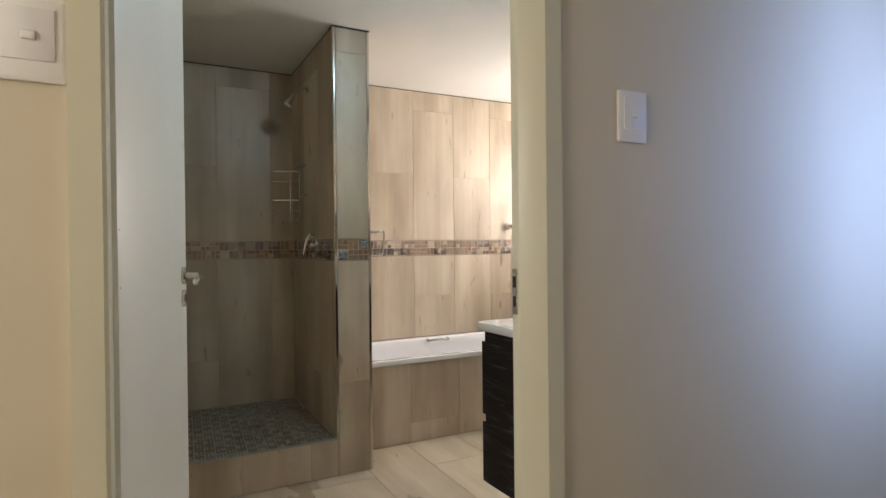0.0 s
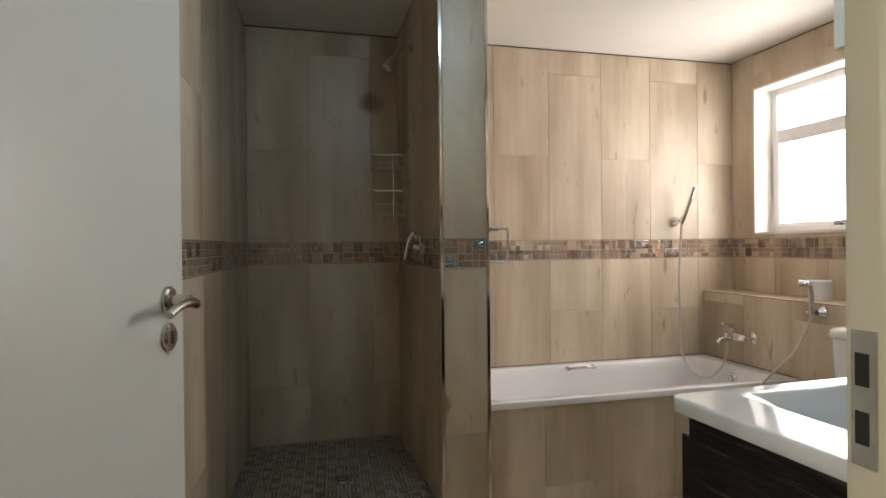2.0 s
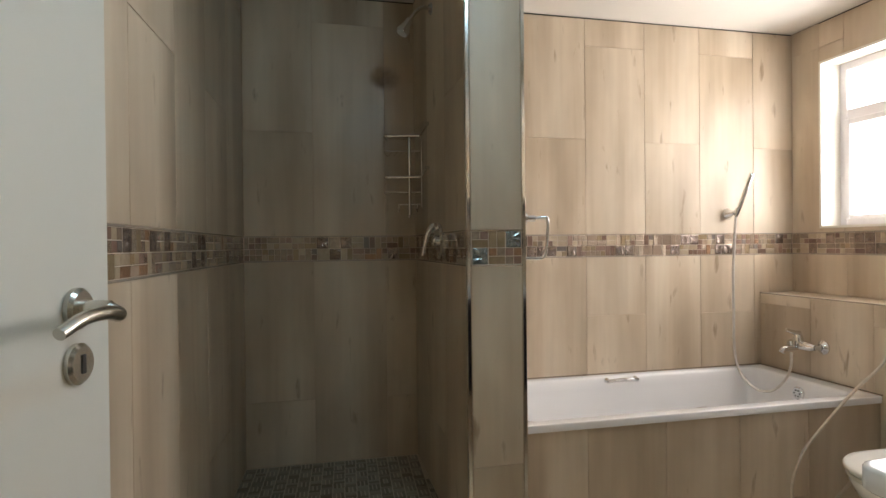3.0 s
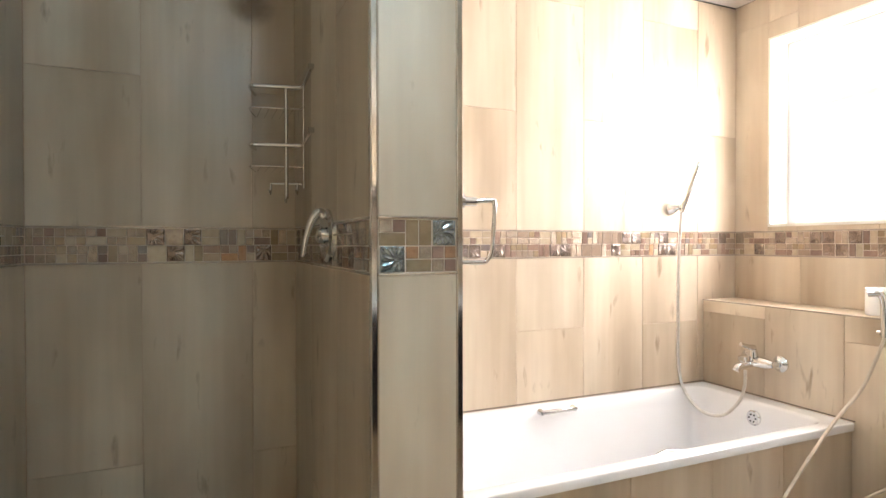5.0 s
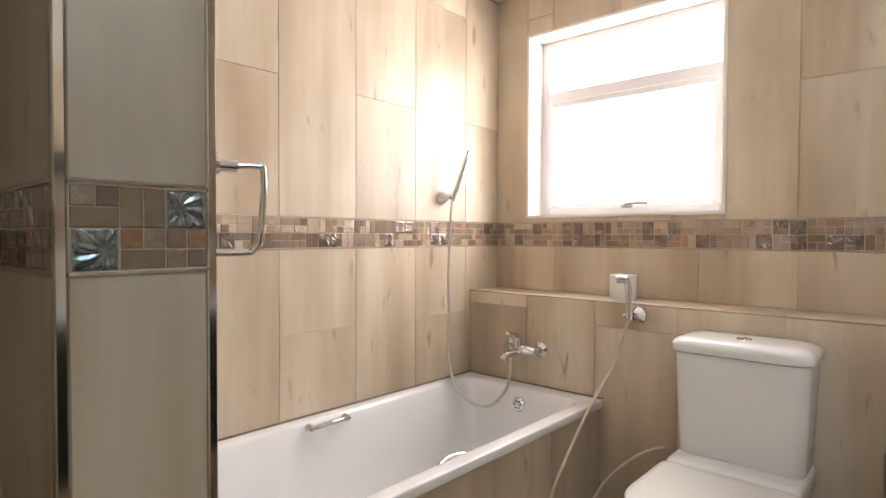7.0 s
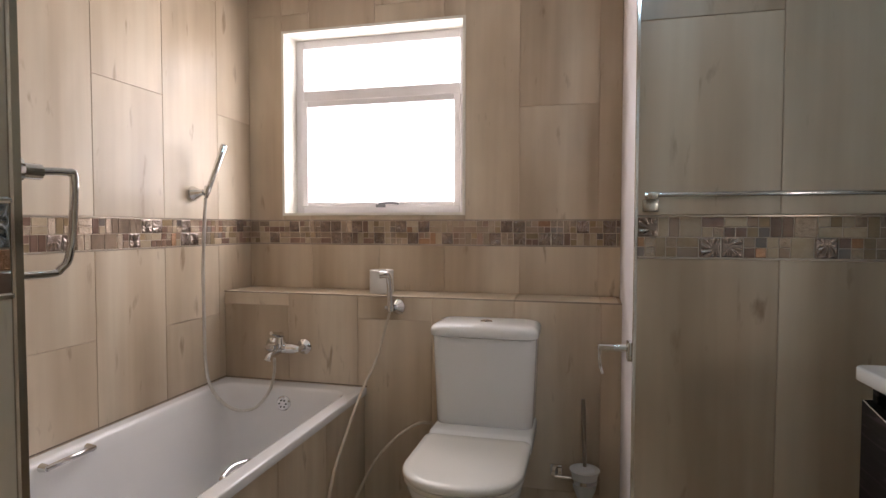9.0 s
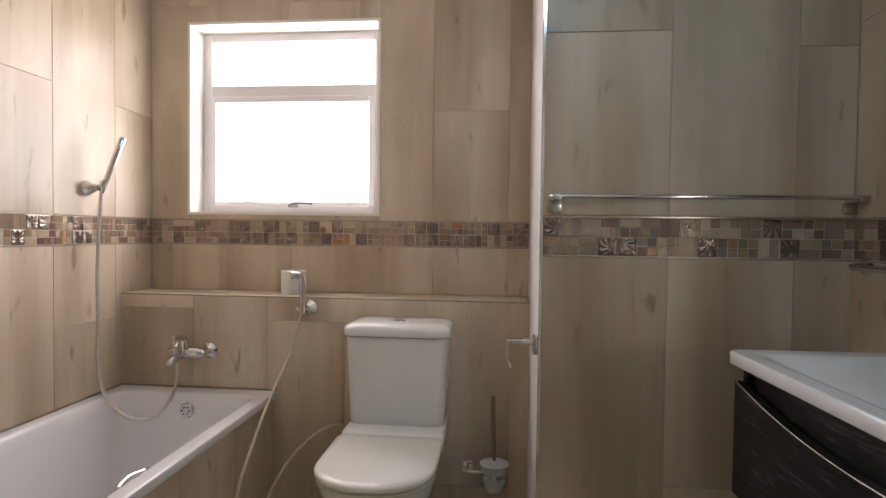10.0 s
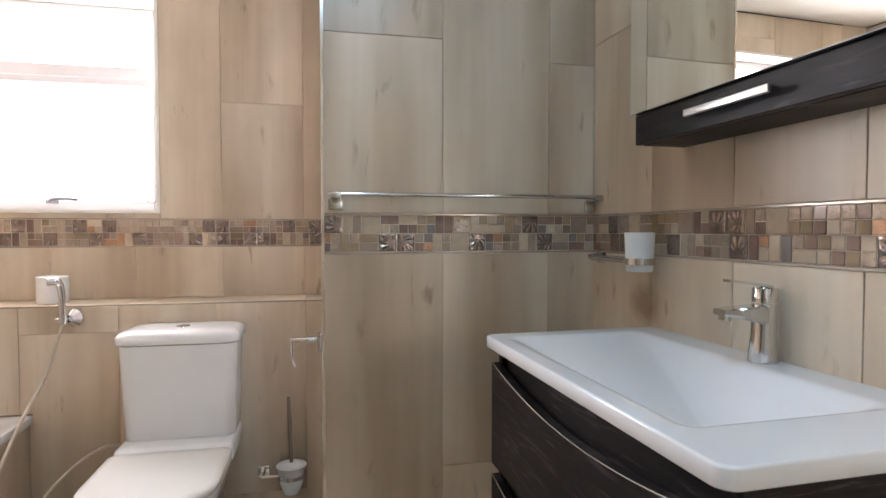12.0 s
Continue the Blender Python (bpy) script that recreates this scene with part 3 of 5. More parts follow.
def bath_mixer():
    x, z = LEDGE_X, 0.663
    root = thing("bath_mixer", (x, 2.362, z - 0.05), "chrome wall-mounted bath mixer tap with a shower hose", "tap")
    for y in (2.287, 2.437):
        part("flange", cyl(B(), (x, y, z), (x - 0.022, y, z), 0.033, 0.017, 28, ((0.25, 0.033), (0.7, 0.022))), CHROME, root)
        part("union", cyl(B(), (x - 0.02, y, z), (x - 0.055, y + (0.012 if y < 2.36 else -0.012), z), 0.013, 0.013, 6), CHROME, root)
    part("body", tube(B(), [(x - 0.050, 2.287, z), (x - 0.056, 2.307, z + 0.001), (x - 0.060, 2.362, z + 0.003), (x - 0.056, 2.417, z + 0.001), (x - 0.050, 2.437, z)], lambda s: 0.014 + 0.010 * math.sin(math.pi * s), 18), CHROME, root)
    part("cartridge", cyl(B(), (x - 0.062, 2.367, z - 0.01), (x - 0.066, 2.367, z + 0.052), 0.022, 0.017, 22, ((0.7, 0.021),)), CHROME, root)
    part("lever", tube(B(), [(x - 0.060, 2.367, z + 0.056), (x - 0.085, 2.367, z + 0.062), (x - 0.135, 2.367, z + 0.078)], lambda s: 0.015 - 0.008 * s, 12), CHROME, root)
    part("spout", tube(B(), spline([(x - 0.06, 2.367, z - 0.008), (x - 0.10, 2.370, z - 0.010), (x - 0.14, 2.372, z - 0.014), (x - 0.155, 2.373, z - 0.030)], 4), 0.0135, 14), CHROME, root)
    part("diverter", cyl(B(), (x - 0.105, 2.370, z), (x - 0.105, 2.370, z + 0.022), 0.006, 0.009, 14), CHROME, root)


bath_mixer()


def hand_shower():
    y = BACK
    root = thing("hand_shower", (2.447, y, 1.28), "slim chrome hand shower in a wall bracket with a metal hose", "hand shower")
    part("bracket", cyl(B(), (2.449, y, 1.316), (2.455, y - 0.048, 1.322), 0.031, 0.011, 28, ((0.15, 0.031), (0.6, 0.017))), CHROME, root)
    part("clip", cyl(B(), (2.462, y - 0.055, 1.315), (2.470, y - 0.059, 1.345), 0.0135, 0.0145, 18), CHROME, root)
    part("arm", tube(B(), [(2.454, y - 0.044, 1.322), (2.466, y - 0.057, 1.328)], 0.009, 12), CHROME, root)
    part("handset", cyl(B(), (2.461, y - 0.053, 1.300), (2.516, y - 0.105, 1.520), 0.0085, 0.0125, 20, ((0.15, 0.0105), (0.5, 0.0115), (0.97, 0.0135))), CHROME, root)
    pts = spline([(2.461, y - 0.053, 1.300), (2.456, y - 0.050, 1.20), (2.447, y - 0.047, 1.00), (2.448, y - 0.048, 0.80), (2.444, y - 0.055, 0.62), (2.447, y - 0.085, 0.505), (2.462, y - 0.165, 0.432), (2.492, y - 0.245, 0.430), (2.532, y - 0.290, 0.490), (2.556, y - 0.302, 0.560), (2.560, y - 0.302, 0.628)], 22)
    part("hose", tube(B(), pts, 0.0062, 8, 0.14), METAL_HOSE, root, "ribbed steel shower hose")


hand_shower()


def bidet_spray():
    x = LEDGE_X
    root = thing("bidet_spray", (x, 1.90, 0.82), "chrome hand-held bidet spray in a wall holder with a beige hose", "bidet spray")
    part("flange", cyl(B(), (x, 1.892, 0.846), (x - 0.030, 1.898, 0.846), 0.032, 0.013, 28, ((0.2, 0.032), (0.7, 0.020))), CHROME, root)
    part("holder", cyl(B(), (x - 0.045, 1.912, 0.832), (x - 0.045, 1.912, 0.862), 0.0135, 0.0135, 18), CHROME, root)
    part("valve", cyl(B(), (x - 0.040, 1.900, 0.846), (x - 0.052, 1.934, 0.846), 0.009, 0.007, 14), CHROME, root)
    part("handset", tube(B(), spline([(x - 0.045, 1.912, 0.835), (x - 0.047, 1.913, 0.90), (x - 0.052, 1.914, 0.955), (x - 0.060, 1.920, 0.980), (x - 0.072, 1.936, 0.984)], 5), lambda s: 0.012 if s < 0.75 else 0.0135, 14), CHROME, root)
    part("rose", cyl(B(), (x - 0.070, 1.932, 0.984), (x - 0.078, 1.948, 0.983), 0.014, 0.0155, 18), CHROME, root)
    pts = spline([(x - 0.045, 1.912, 0.835), (x - 0.060, 1.930, 0.76), (x - 0.115, 1.945, 0.655), (x - 0.24, 1.960, 0.55), (x - 0.40, 1.968, 0.40), (x - 0.48, 1.970, 0.31), (x - 0.53, 1.965, 0.18), (x - 0.50, 1.955, 0.07), (x - 0.42, 1.968, 0.035), (x - 0.33, 1.990, 0.08), (x - 0.21, 1.932, 0.255), (x - 0.13, 1.858, 0.348), (x - 0.06, 1.790, 0.385), (x - 0.004, 1.752, 0.372)], 10)
    part("hose", tube(B(), pts, 0.0056, 10, 0.05), HOSE, root, "beige plastic hose")
    return root


bidet_spray().location += Vector((0, -0.033, 0.006))


# ---- toilet ----
def toilet():
    cy = 1.474
    root = thing("toilet", (2.35, cy, 0), "white close-coupled toilet with the lid closed, against the tiled ledge", "toilet")
    x1 = LEDGE_X - 0.006
    bm = B()
    loops = []
    for z, e, x0, r in ((0.437, 0.178, 2.482, 0.035), (0.445, 0.181, 2.477, 0.038), (0.60, 0.187, 2.468, 0.04), (0.764, 0.193, 2.460, 0.042)):
        loops.append(rr(x0, cy - e, x1, cy + e, z, (r, 0.012, 0.012, r), 7))
    part("cistern", loft(bm, loops), CERAMIC, root, smooth=50)
    bm = B()
    loops = []
    for z, e, x0 in ((0.767, 0.196, 2.456), (0.769, 0.200, 2.451), (0.772, 0.2015, 2.449), (0.788, 0.2015, 2.449), (0.796, 0.1995, 2.4515), (0.803, 0.194, 2.457), (0.8085, 0.185, 2.466), (0.8120, 0.170, 2.482), (0.8138, 0.140, 2.51)):
        loops.append(rr(x0, cy - e, x1, cy + e, z, (0.045, 0.014, 0.014, 0.045), 7))
    part("cistern_lid", loft(bm, loops), CERAMIC, root, smooth=60)
    b = part("flush_button", cyl(B(), (2.555, cy, 0.810), (2.555, cy, 0.817), 0.025, 0.022, 28), CHROME, root, "round chrome dual flush button")
    part("button_split", box(B(), (2.531, cy - 0.001, 0.8165), (2.579, cy + 0.001, 0.8178)), DARK, b)

    def oval(x0, x1_, w, z, r, rb=0.03, n=9):
        return rr(x0, cy - w, x1_, cy + w, z, (r, rb, rb, r), n)
    bm = B()
    loops = [oval(2.16, 2.63, 0.105, 0.0, 0.10), oval(2.15, 2.64, 0.108, 0.03, 0.10), oval(2.15, 2.645, 0.112, 0.14, 0.10), oval(2.09, 2.65, 0.135, 0.24, 0.12),
             oval(2.01, 2.654, 0.172, 0.335, 0.15), oval(1.985, 2.654, 0.182, 0.375, 0.165), oval(1.985, 2.654, 0.184, 0.392, 0.165)]
    part("pan", loft(bm, loops), CERAMIC, root, smooth=60)
    bm = B()
    loops = [rr(2.395, cy - 0.186, 2.654, cy + 0.186, 0.380, 0.02, 6), rr(2.395, cy - 0.188, 2.654, cy + 0.188, 0.420, 0.02, 6),
             rr(2.402, cy - 0.184, 2.654, cy + 0.184, 0.432, 0.02, 6), rr(2.425, cy - 0.178, 2.654, cy + 0.178, 0.4375, 0.02, 6)]
    part("deck", loft(bm, loops), CERAMIC, root, smooth=50)
    bm = B()
    part("seat", loft(bm, [oval(1.978, 2.39, 0.184, 0.393, 0.165), oval(1.974, 2.392, 0.187, 0.397, 0.168), oval(1.974, 2.392, 0.187, 0.407, 0.168), oval(1.980, 2.388, 0.183, 0.410, 0.165)]), SEAT, root, smooth=60)
    bm = B()
    part("lid", loft(bm, [oval(1.972, 2.386, 0.186, 0.4125, 0.168), oval(1.967, 2.390, 0.190, 0.416, 0.172), oval(1.967, 2.390, 0.190, 0.426, 0.172), oval(1.973, 2.386, 0.186, 0.432, 0.168),
                          oval(1.995, 2.375, 0.168, 0.4355, 0.152), oval(2.06, 2.34, 0.11, 0.4365, 0.10)]), SEAT, root, "closed toilet seat lid", 70)
    return root


toilet().scale = (1, 1.0, 1.012)

# ---- small things round the toilet ----
bm = B()
N = 28
lp = []
for r, z in ((0.050, 0.0), (0.052, 0.002), (0.052, 0.098), (0.050, 0.100), (0.022, 0.100), (0.020, 0.098), (0.020, 0.004)):
    lp.append([Vector((2.760 + r * math.cos(2 * math.pi * k / N), 1.972 + r * math.sin(2 * math.pi * k / N), LEDGE_Z + 0.001 + z)) for k in range(N)])
solid("toilet_roll", loft(bm, lp), PAPER, "white toilet paper roll standing on the tiled ledge", "toilet paper", smooth=40)


def toilet_brush():
    x, y, z = LEDGE_X - 0.075, 1.105, 0.175
    root = thing("toilet_brush", (x, y, z), "toilet brush in a frosted cup on a chrome wall mount", "toilet brush")
    part("wall_mount", box(B(), (LEDGE_X - 0.012, y + 0.085, z + 0.040), (LEDGE_X, y + 0.130, z + 0.085), 0.003), CHROME, root)
    part("arm", tube(B(), [(LEDGE_X - 0.01, y + 0.105, z + 0.062), (x, y + 0.105, z + 0.066), (x, y + 0.042, z + 0.066)], 0.006, 10), CHROME, root)
    part("ring", cyl(B(), (x, y, z + 0.058), (x, y, z + 0.072), 0.048, 0.049, 28), CHROME, root)
    part("cup", cyl(B(), (x, y, z), (x, y, z + 0.105), 0.028, 0.056, 28, ((0.35, 0.042), (0.8, 0.047))), FROST, root)
    part("cup_lid", cyl(B(), (x, y, z + 0.100), (x, y, z + 0.116), 0.040, 0.012, 24, ((0.5, 0.034),)), FROST, root)
    part("brush_handle", tube(B(), [(x, y, z + 0.11), (x + 0.004, y + 0.004, z + 0.22), (x + 0.010, y + 0.008, z + 0.365)], lambda s: 0.0065 + 0.003 * (s > 0.1) - 0.002 * s, 12), BRUSH, root)


toilet_brush()


def paper_holder():
    x, y, z = 2.036, STUB_Y, 0.857
    root = thing("toilet_paper_holder", (x, y, z - 0.06), "chrome toilet paper holder on the tiled wall, with no roll", "toilet paper holder")
    part("plate", box(B(), (x - 0.020, y, z - 0.036), (x + 0.020, y + 0.014, z + 0.016), 0.003), CHROME, root)
    part("arm", box(B(), (x - 0.012, y + 0.006, z - 0.011), (x + 0.012, y + 0.090, z + 0.006), 0.005, 3), CHROME, root)
    part("hook", tube(B(), spline([(x, y + 0.084, z), (x, y + 0.085, z - 0.030), (x + 0.002, y + 0.083, z - 0.055), (x + 0.010, y + 0.077, z - 0.078)], 6), 0.0036, 10), CHROME, root)


paper_holder()


def towel_rail():
    x, z = STUB_X, 1.262
    root = thing("towel_rail", (x, 0.56, z - 0.03), "long chrome towel rail with no towel, above the mosaic border", "towel rail")
    for y in (0.948, 0.178):
        part("bracket", box(B(), (x - 0.012, y - 0.020, z - 0.040), (x, y + 0.020, z - 0.008), 0.003), SATIN, root, "satin chrome rail bracket")
        part("post", box(B(), (x - 0.068, y - 0.013, z - 0.010), (x, y + 0.013, z + 0.008), 0.003), SATIN, root)
    part("rail", tube(B(), [(x - 0.060, 0.968, z + 0.002), (x - 0.060, 0.166, z + 0.002)], 0.0062, 14), CHROME, root)


towel_rail()


def towel_ring():
    x, y, z = PX1, 1.772, 1.249
    root = thing("towel_ring", (x, y, z - 0.14), "square chrome towel ring on the bath side of the tiled divider", "towel ring")
    part("base", cyl(B(), (x, y, z), (x + 0.010, y, z), 0.020, 0.018, 22), CHROME, root)
    part("arm", tube(B(), [(x + 0.008, y, z), (x + 0.040, y - 0.002, z)], 0.010, 12), CHROME, root)
    c = [(x + 0.030, y, z), (x + 0.068, y - 0.012, z + 0.002), (x + 0.078, y - 0.014, z - 0.008), (x + 0.077, y - 0.006, z - 0.10), (x + 0.070, y + 0.002, z - 0.122), (x + 0.060, y + 0.006, z - 0.128), (x + 0.006, y + 0.010, z - 0.128)]
    part("ring", tube(B(), spline(c, 5), 0.0052, 12), CHROME, root)


towel_ring()


# ---- shower fittings ----
def shower_head():
    x, y, z = PX0, 2.262, 2.102
    root = thing("overhead_shower", (x, y, z - 0.09), "small chrome overhead shower on a bent wall arm", "shower head")
    part("flange", cyl(B(), (x, y, z), (x - 0.010, y, z), 0.024, 0.016, 22), CHROME, root)
    part("arm", tube(B(), spline([(x, y, z), (x - 0.035, y, z + 0.002), (x - 0.065, y, z - 0.022), (x - 0.088, y, z - 0.056)], 5), 0.0075, 12), CHROME, root)
    part("head", cyl(B(), (x - 0.086, y, z - 0.050), (x - 0.118, y, z - 0.105), 0.013, 0.026, 22, ((0.3, 0.014), (0.55, 0.020), (0.93, 0.027))), CHROME, root)
    part("nozzle_face", cyl(B(), (x - 0.1165, y, z - 0.1025), (x - 0.1195, y, z - 0.1075), 0.022, 0.021, 22), FROST, root)


shower_head()


def shower_valve():
    x, y, z = PX0, 2.142, 1.181
    root = thing("shower_valve", (x, y, z - 0.06), "chrome single-lever shower valve with a round plate", "shower valve")
    part("plate", cyl(B(), (x, y, z), (x - 0.012, y, z), 0.068, 0.060, 36, ((0.5, 0.068),)), CHROME, root)
    part("hub", cyl(B(), (x - 0.010, y, z), (x - 0.030, y, z + 0.004), 0.020, 0.014, 26, ((0.7, 0.021),)), CHROME, root)
    part("lever", tube(B(), spline([(x - 0.012, y, z + 0.050), (x - 0.026, y - 0.002, z + 0.058), (x - 0.044, y - 0.005, z + 0.034), (x - 0.058, y - 0.008, z - 0.006), (x - 0.068, y - 0.010, z - 0.052)], 6), lambda s: 0.014 - 0.0085 * s, 14), CHROME, root)


shower_valve()


def corner_caddy():
    root = thing("corner_caddy", (PX0, BACK, 1.28), "two-tier chrome wire corner caddy, empty, in the shower corner", "shower caddy")
    a, b, post = Vector((0.618, 2.530, 0)), Vector((0.755, 2.500, 0)), Vector((0.713, 2.511, 0))

    def up(v, z):
        return Vector((v.x, v.y, z))
    for zt in (1.645, 1.465):
        sh = part("shelf_rail", tube(B(), [up(a, zt), up(b, zt)], 0.0070, 12), CHROME, root, "chrome shelf rail")
        part("rail_return", tube(B(), spline([(a.x, a.y, zt), (a.x - 0.009, a.y + 0.012, zt + 0.001), (a.x - 0.004, a.y + 0.06, zt + 0.004), (a.x + 0.018, BACK - 0.005, zt + 0.008)], 5), 0.0048, 10), CHROME, sh)
        part("rail_return", tube(B(), spline([(b.x, b.y, zt), (b.x + 0.006, b.y - 0.02, zt + 0.003), (b.x + 0.007, 2.41, zt + 0.012), (PX0 - 0.004, 2.335, zt + 0.018)], 5), 0.0048, 10), CHROME, sh)
        part("rail_cap", cyl(B(), (PX0 - 0.001, 2.330, zt + 0.018), (PX0 - 0.016, 2.330, zt + 0.018), 0.008, n=14), CHROME, sh)
        zl = zt - 0.065
        part("lower_rail", tube(B(), spline([(a.x + 0.018, BACK - 0.004, zl), (a.x - 0.006, a.y + 0.05, zl), (a.x, a.y + 0.004, zl), (post.x, post.y + 0.004, zl), (b.x, b.y + 0.004, zl), (b.x + 0.006, b.y - 0.03, zl)], 5), 0.0024, 8), CHROME, sh, "thin lower guard wire")
        for k in range(1, 6):
            q = k / 6
            x = a.x + (PX0 - 0.006 - a.x) * q
            part("wire", tube(B(), [Vector((x, BACK - 0.004, zl)), Vector((x, a.y + (b.y - a.y) * q + 0.004, zl))], 0.0014, 6), CHROME, sh)
    part("post", tube(B(), [up(post, 1.645), up(post, 1.30)], 0.0062, 12), CHROME, root)
    part("side_wire", tube(B(), [(PX0 - 0.006, 2.47, 1.65), (PX0 - 0.006, 2.47, 1.33)], 0.0016, 8), CHROME, root)
    h0, h1 = Vector((0.668, 2.522, 1.346)), Vector((0.757, 2.500, 1.346))
    hk = part("hook_bar", tube(B(), [h0, h1], 0.0030, 10), CHROME, root)
    for p in (h0, h1 - Vector((0.012, 0, 0)), up(post, 1.320)):
        part("hook", tube(B(), spline([p, p + Vector((-0.002, -0.005, -0.020)), p + Vector((-0.004, -0.012, -0.032)), p + Vector((-0.008, -0.022, -0.022))], 4), 0.0034, 8), CHROME, hk)


corner_caddy()


def brown_patch(host, place, turn, size, colour):
    """A brown patch on the tiles: the rim of the patch thins out."""
    m, nt, b = mat("patch_brown")
    b.inputs["Base Color"].default_value = (*colour, 1)
    b.inputs["Roughness"].default_value = 0.5
    tc = nt.nodes.new("ShaderNodeTexCoord")
    gr = nt.nodes.new("ShaderNodeTexGradient")
    gr.gradient_type = "SPHERICAL"
    mp = nt.nodes.new("ShaderNodeMapping")
    mp.inputs["Scale"].default_value = (12.0, 1.0, 14.5)
    ns = nd(nt, "ShaderNodeTexNoise", Scale=22.0, Detail=4.0)
    nt.links.new(tc.outputs["Object"], mp.inputs["Vector"])
    nt.links.new(tc.outputs["Object"], ns.inputs["Vector"])
    nt.links.new(mp.outputs[0], gr.inputs["Vector"])
    mul = nt.nodes.new("ShaderNodeMath")
    mul.operation = "MULTIPLY"
    nt.links.new(gr.outputs["Fac"], mul.inputs[0])
    nt.links.new(ns.outputs["Fac"], mul.inputs[1])
    r = ramp(nt, mul.outputs[0], [(0.02, (0, 0, 0)), (0.34, (0.40, 0.40, 0.40))])
    nt.links.new(r.outputs[0], b.inputs["Alpha"])
    n = 36
    bm = B()
    c = Vector((0, 0, 0))
    bm.faces.new([bm.verts.new(c + Vector((0.10 * math.cos(2 * math.pi * k / n), 0, 0.085 * math.sin(2 * math.pi * k / n)))) for k in range(n)])
    o = new("brown_patch", mesh_from("brown_patch", bm, m, 0))
    o.location, o.rotation_euler, o.scale = place, (0, 0, turn), (size, 1, size)
    o.parent = host


brown_patch(wall_north, (0.628, BACK - 0.0012, 1.940), 0, 1.0, (0.26, 0.145, 0.065))
brown_patch(wall_south, (1.735, south_y(1.735) + 0.0014, 0.975), math.atan(SKEW), 1.0, (0.50, 0.33, 0.16))
dr = solid("floor_drain", cyl(B(), (0.418, 2.150, 0.191), (0.418, 2.150, 0.196), 0.045, 0.042, 30), SATIN, "round metal drain in the shower floor", "drain")
for k in range(8):
    a = k * math.pi / 4
    c = Vector((0.420 + 0.024 * math.cos(a), 2.150 + 0.024 * math.sin(a), 0.1958))
    part("slot", cyl(B(), c, c + Vector((0, 0, 0.0008)), 0.006, n=10), DARK, dr)


# ---- basin and vanity ----
VX0, VX1, VY1 = 0.910, 1.700, 0.609


def vanity():
    root = thing("vanity_cabinet", (1.300, 0.37, 0.37), "black wood-grain wall-hung vanity with two drawers and curved pulls", "bathroom cabinet")
    x0, x1, y0, yf = VX0 + 0.014, VX1 - 0.004, SOUTH + 0.002, 0.574
    t = 0.018
    for a, b in ((x0, x0 + t), (x1 - t, x1)):
        part("side_panel", box(B(), (a, y0, 0.382), (b, yf, 0.889), 0.0015, 1), BLACK_WOOD, root)
    part("bottom_panel", box(B(), (x0 + t, y0, 0.382), (x1 - t, yf - 0.02, 0.400)), BLACK_WOOD, root)
    part("recess_panel", box(B(), (x0 + t, yf - 0.030, 0.400), (x1 - t, yf - 0.014, 0.889)), BLACK_WOOD, root)
    cxm, hw = (x0 + x1) / 2, (x1 - x0) / 2

    def arc(x, zm, rise):
        return zm + rise * min(1.0, abs((x - cxm) / hw) ** 2.0)
    for zb, zm, rise in ((0.610, 0.806, 0.045), (0.384, 0.538, 0.045)):
        n = 32
        xs = [x0 + 0.001 + (x1 - x0 - 0.002) * k / n for k in range(n + 1)]
        pts = [(xs[0], zb)] + [(xs[-1], zb)] + [(x, arc(x, zm, rise)) for x in reversed(xs)]
        d = part("drawer", prism(B(), pts, yf - 0.004, yf + 0.018, 1), BLACK_WOOD, root, "black wood-grain drawer front with a curved top edge", 30)
        part("edge_strip", tube(B(), [(x, yf + 0.0175, arc(x, zm, rise) + 0.001) for x in xs], 0.0013, 8), SATIN, d, "thin metal edge")

    return root


turned(vanity())


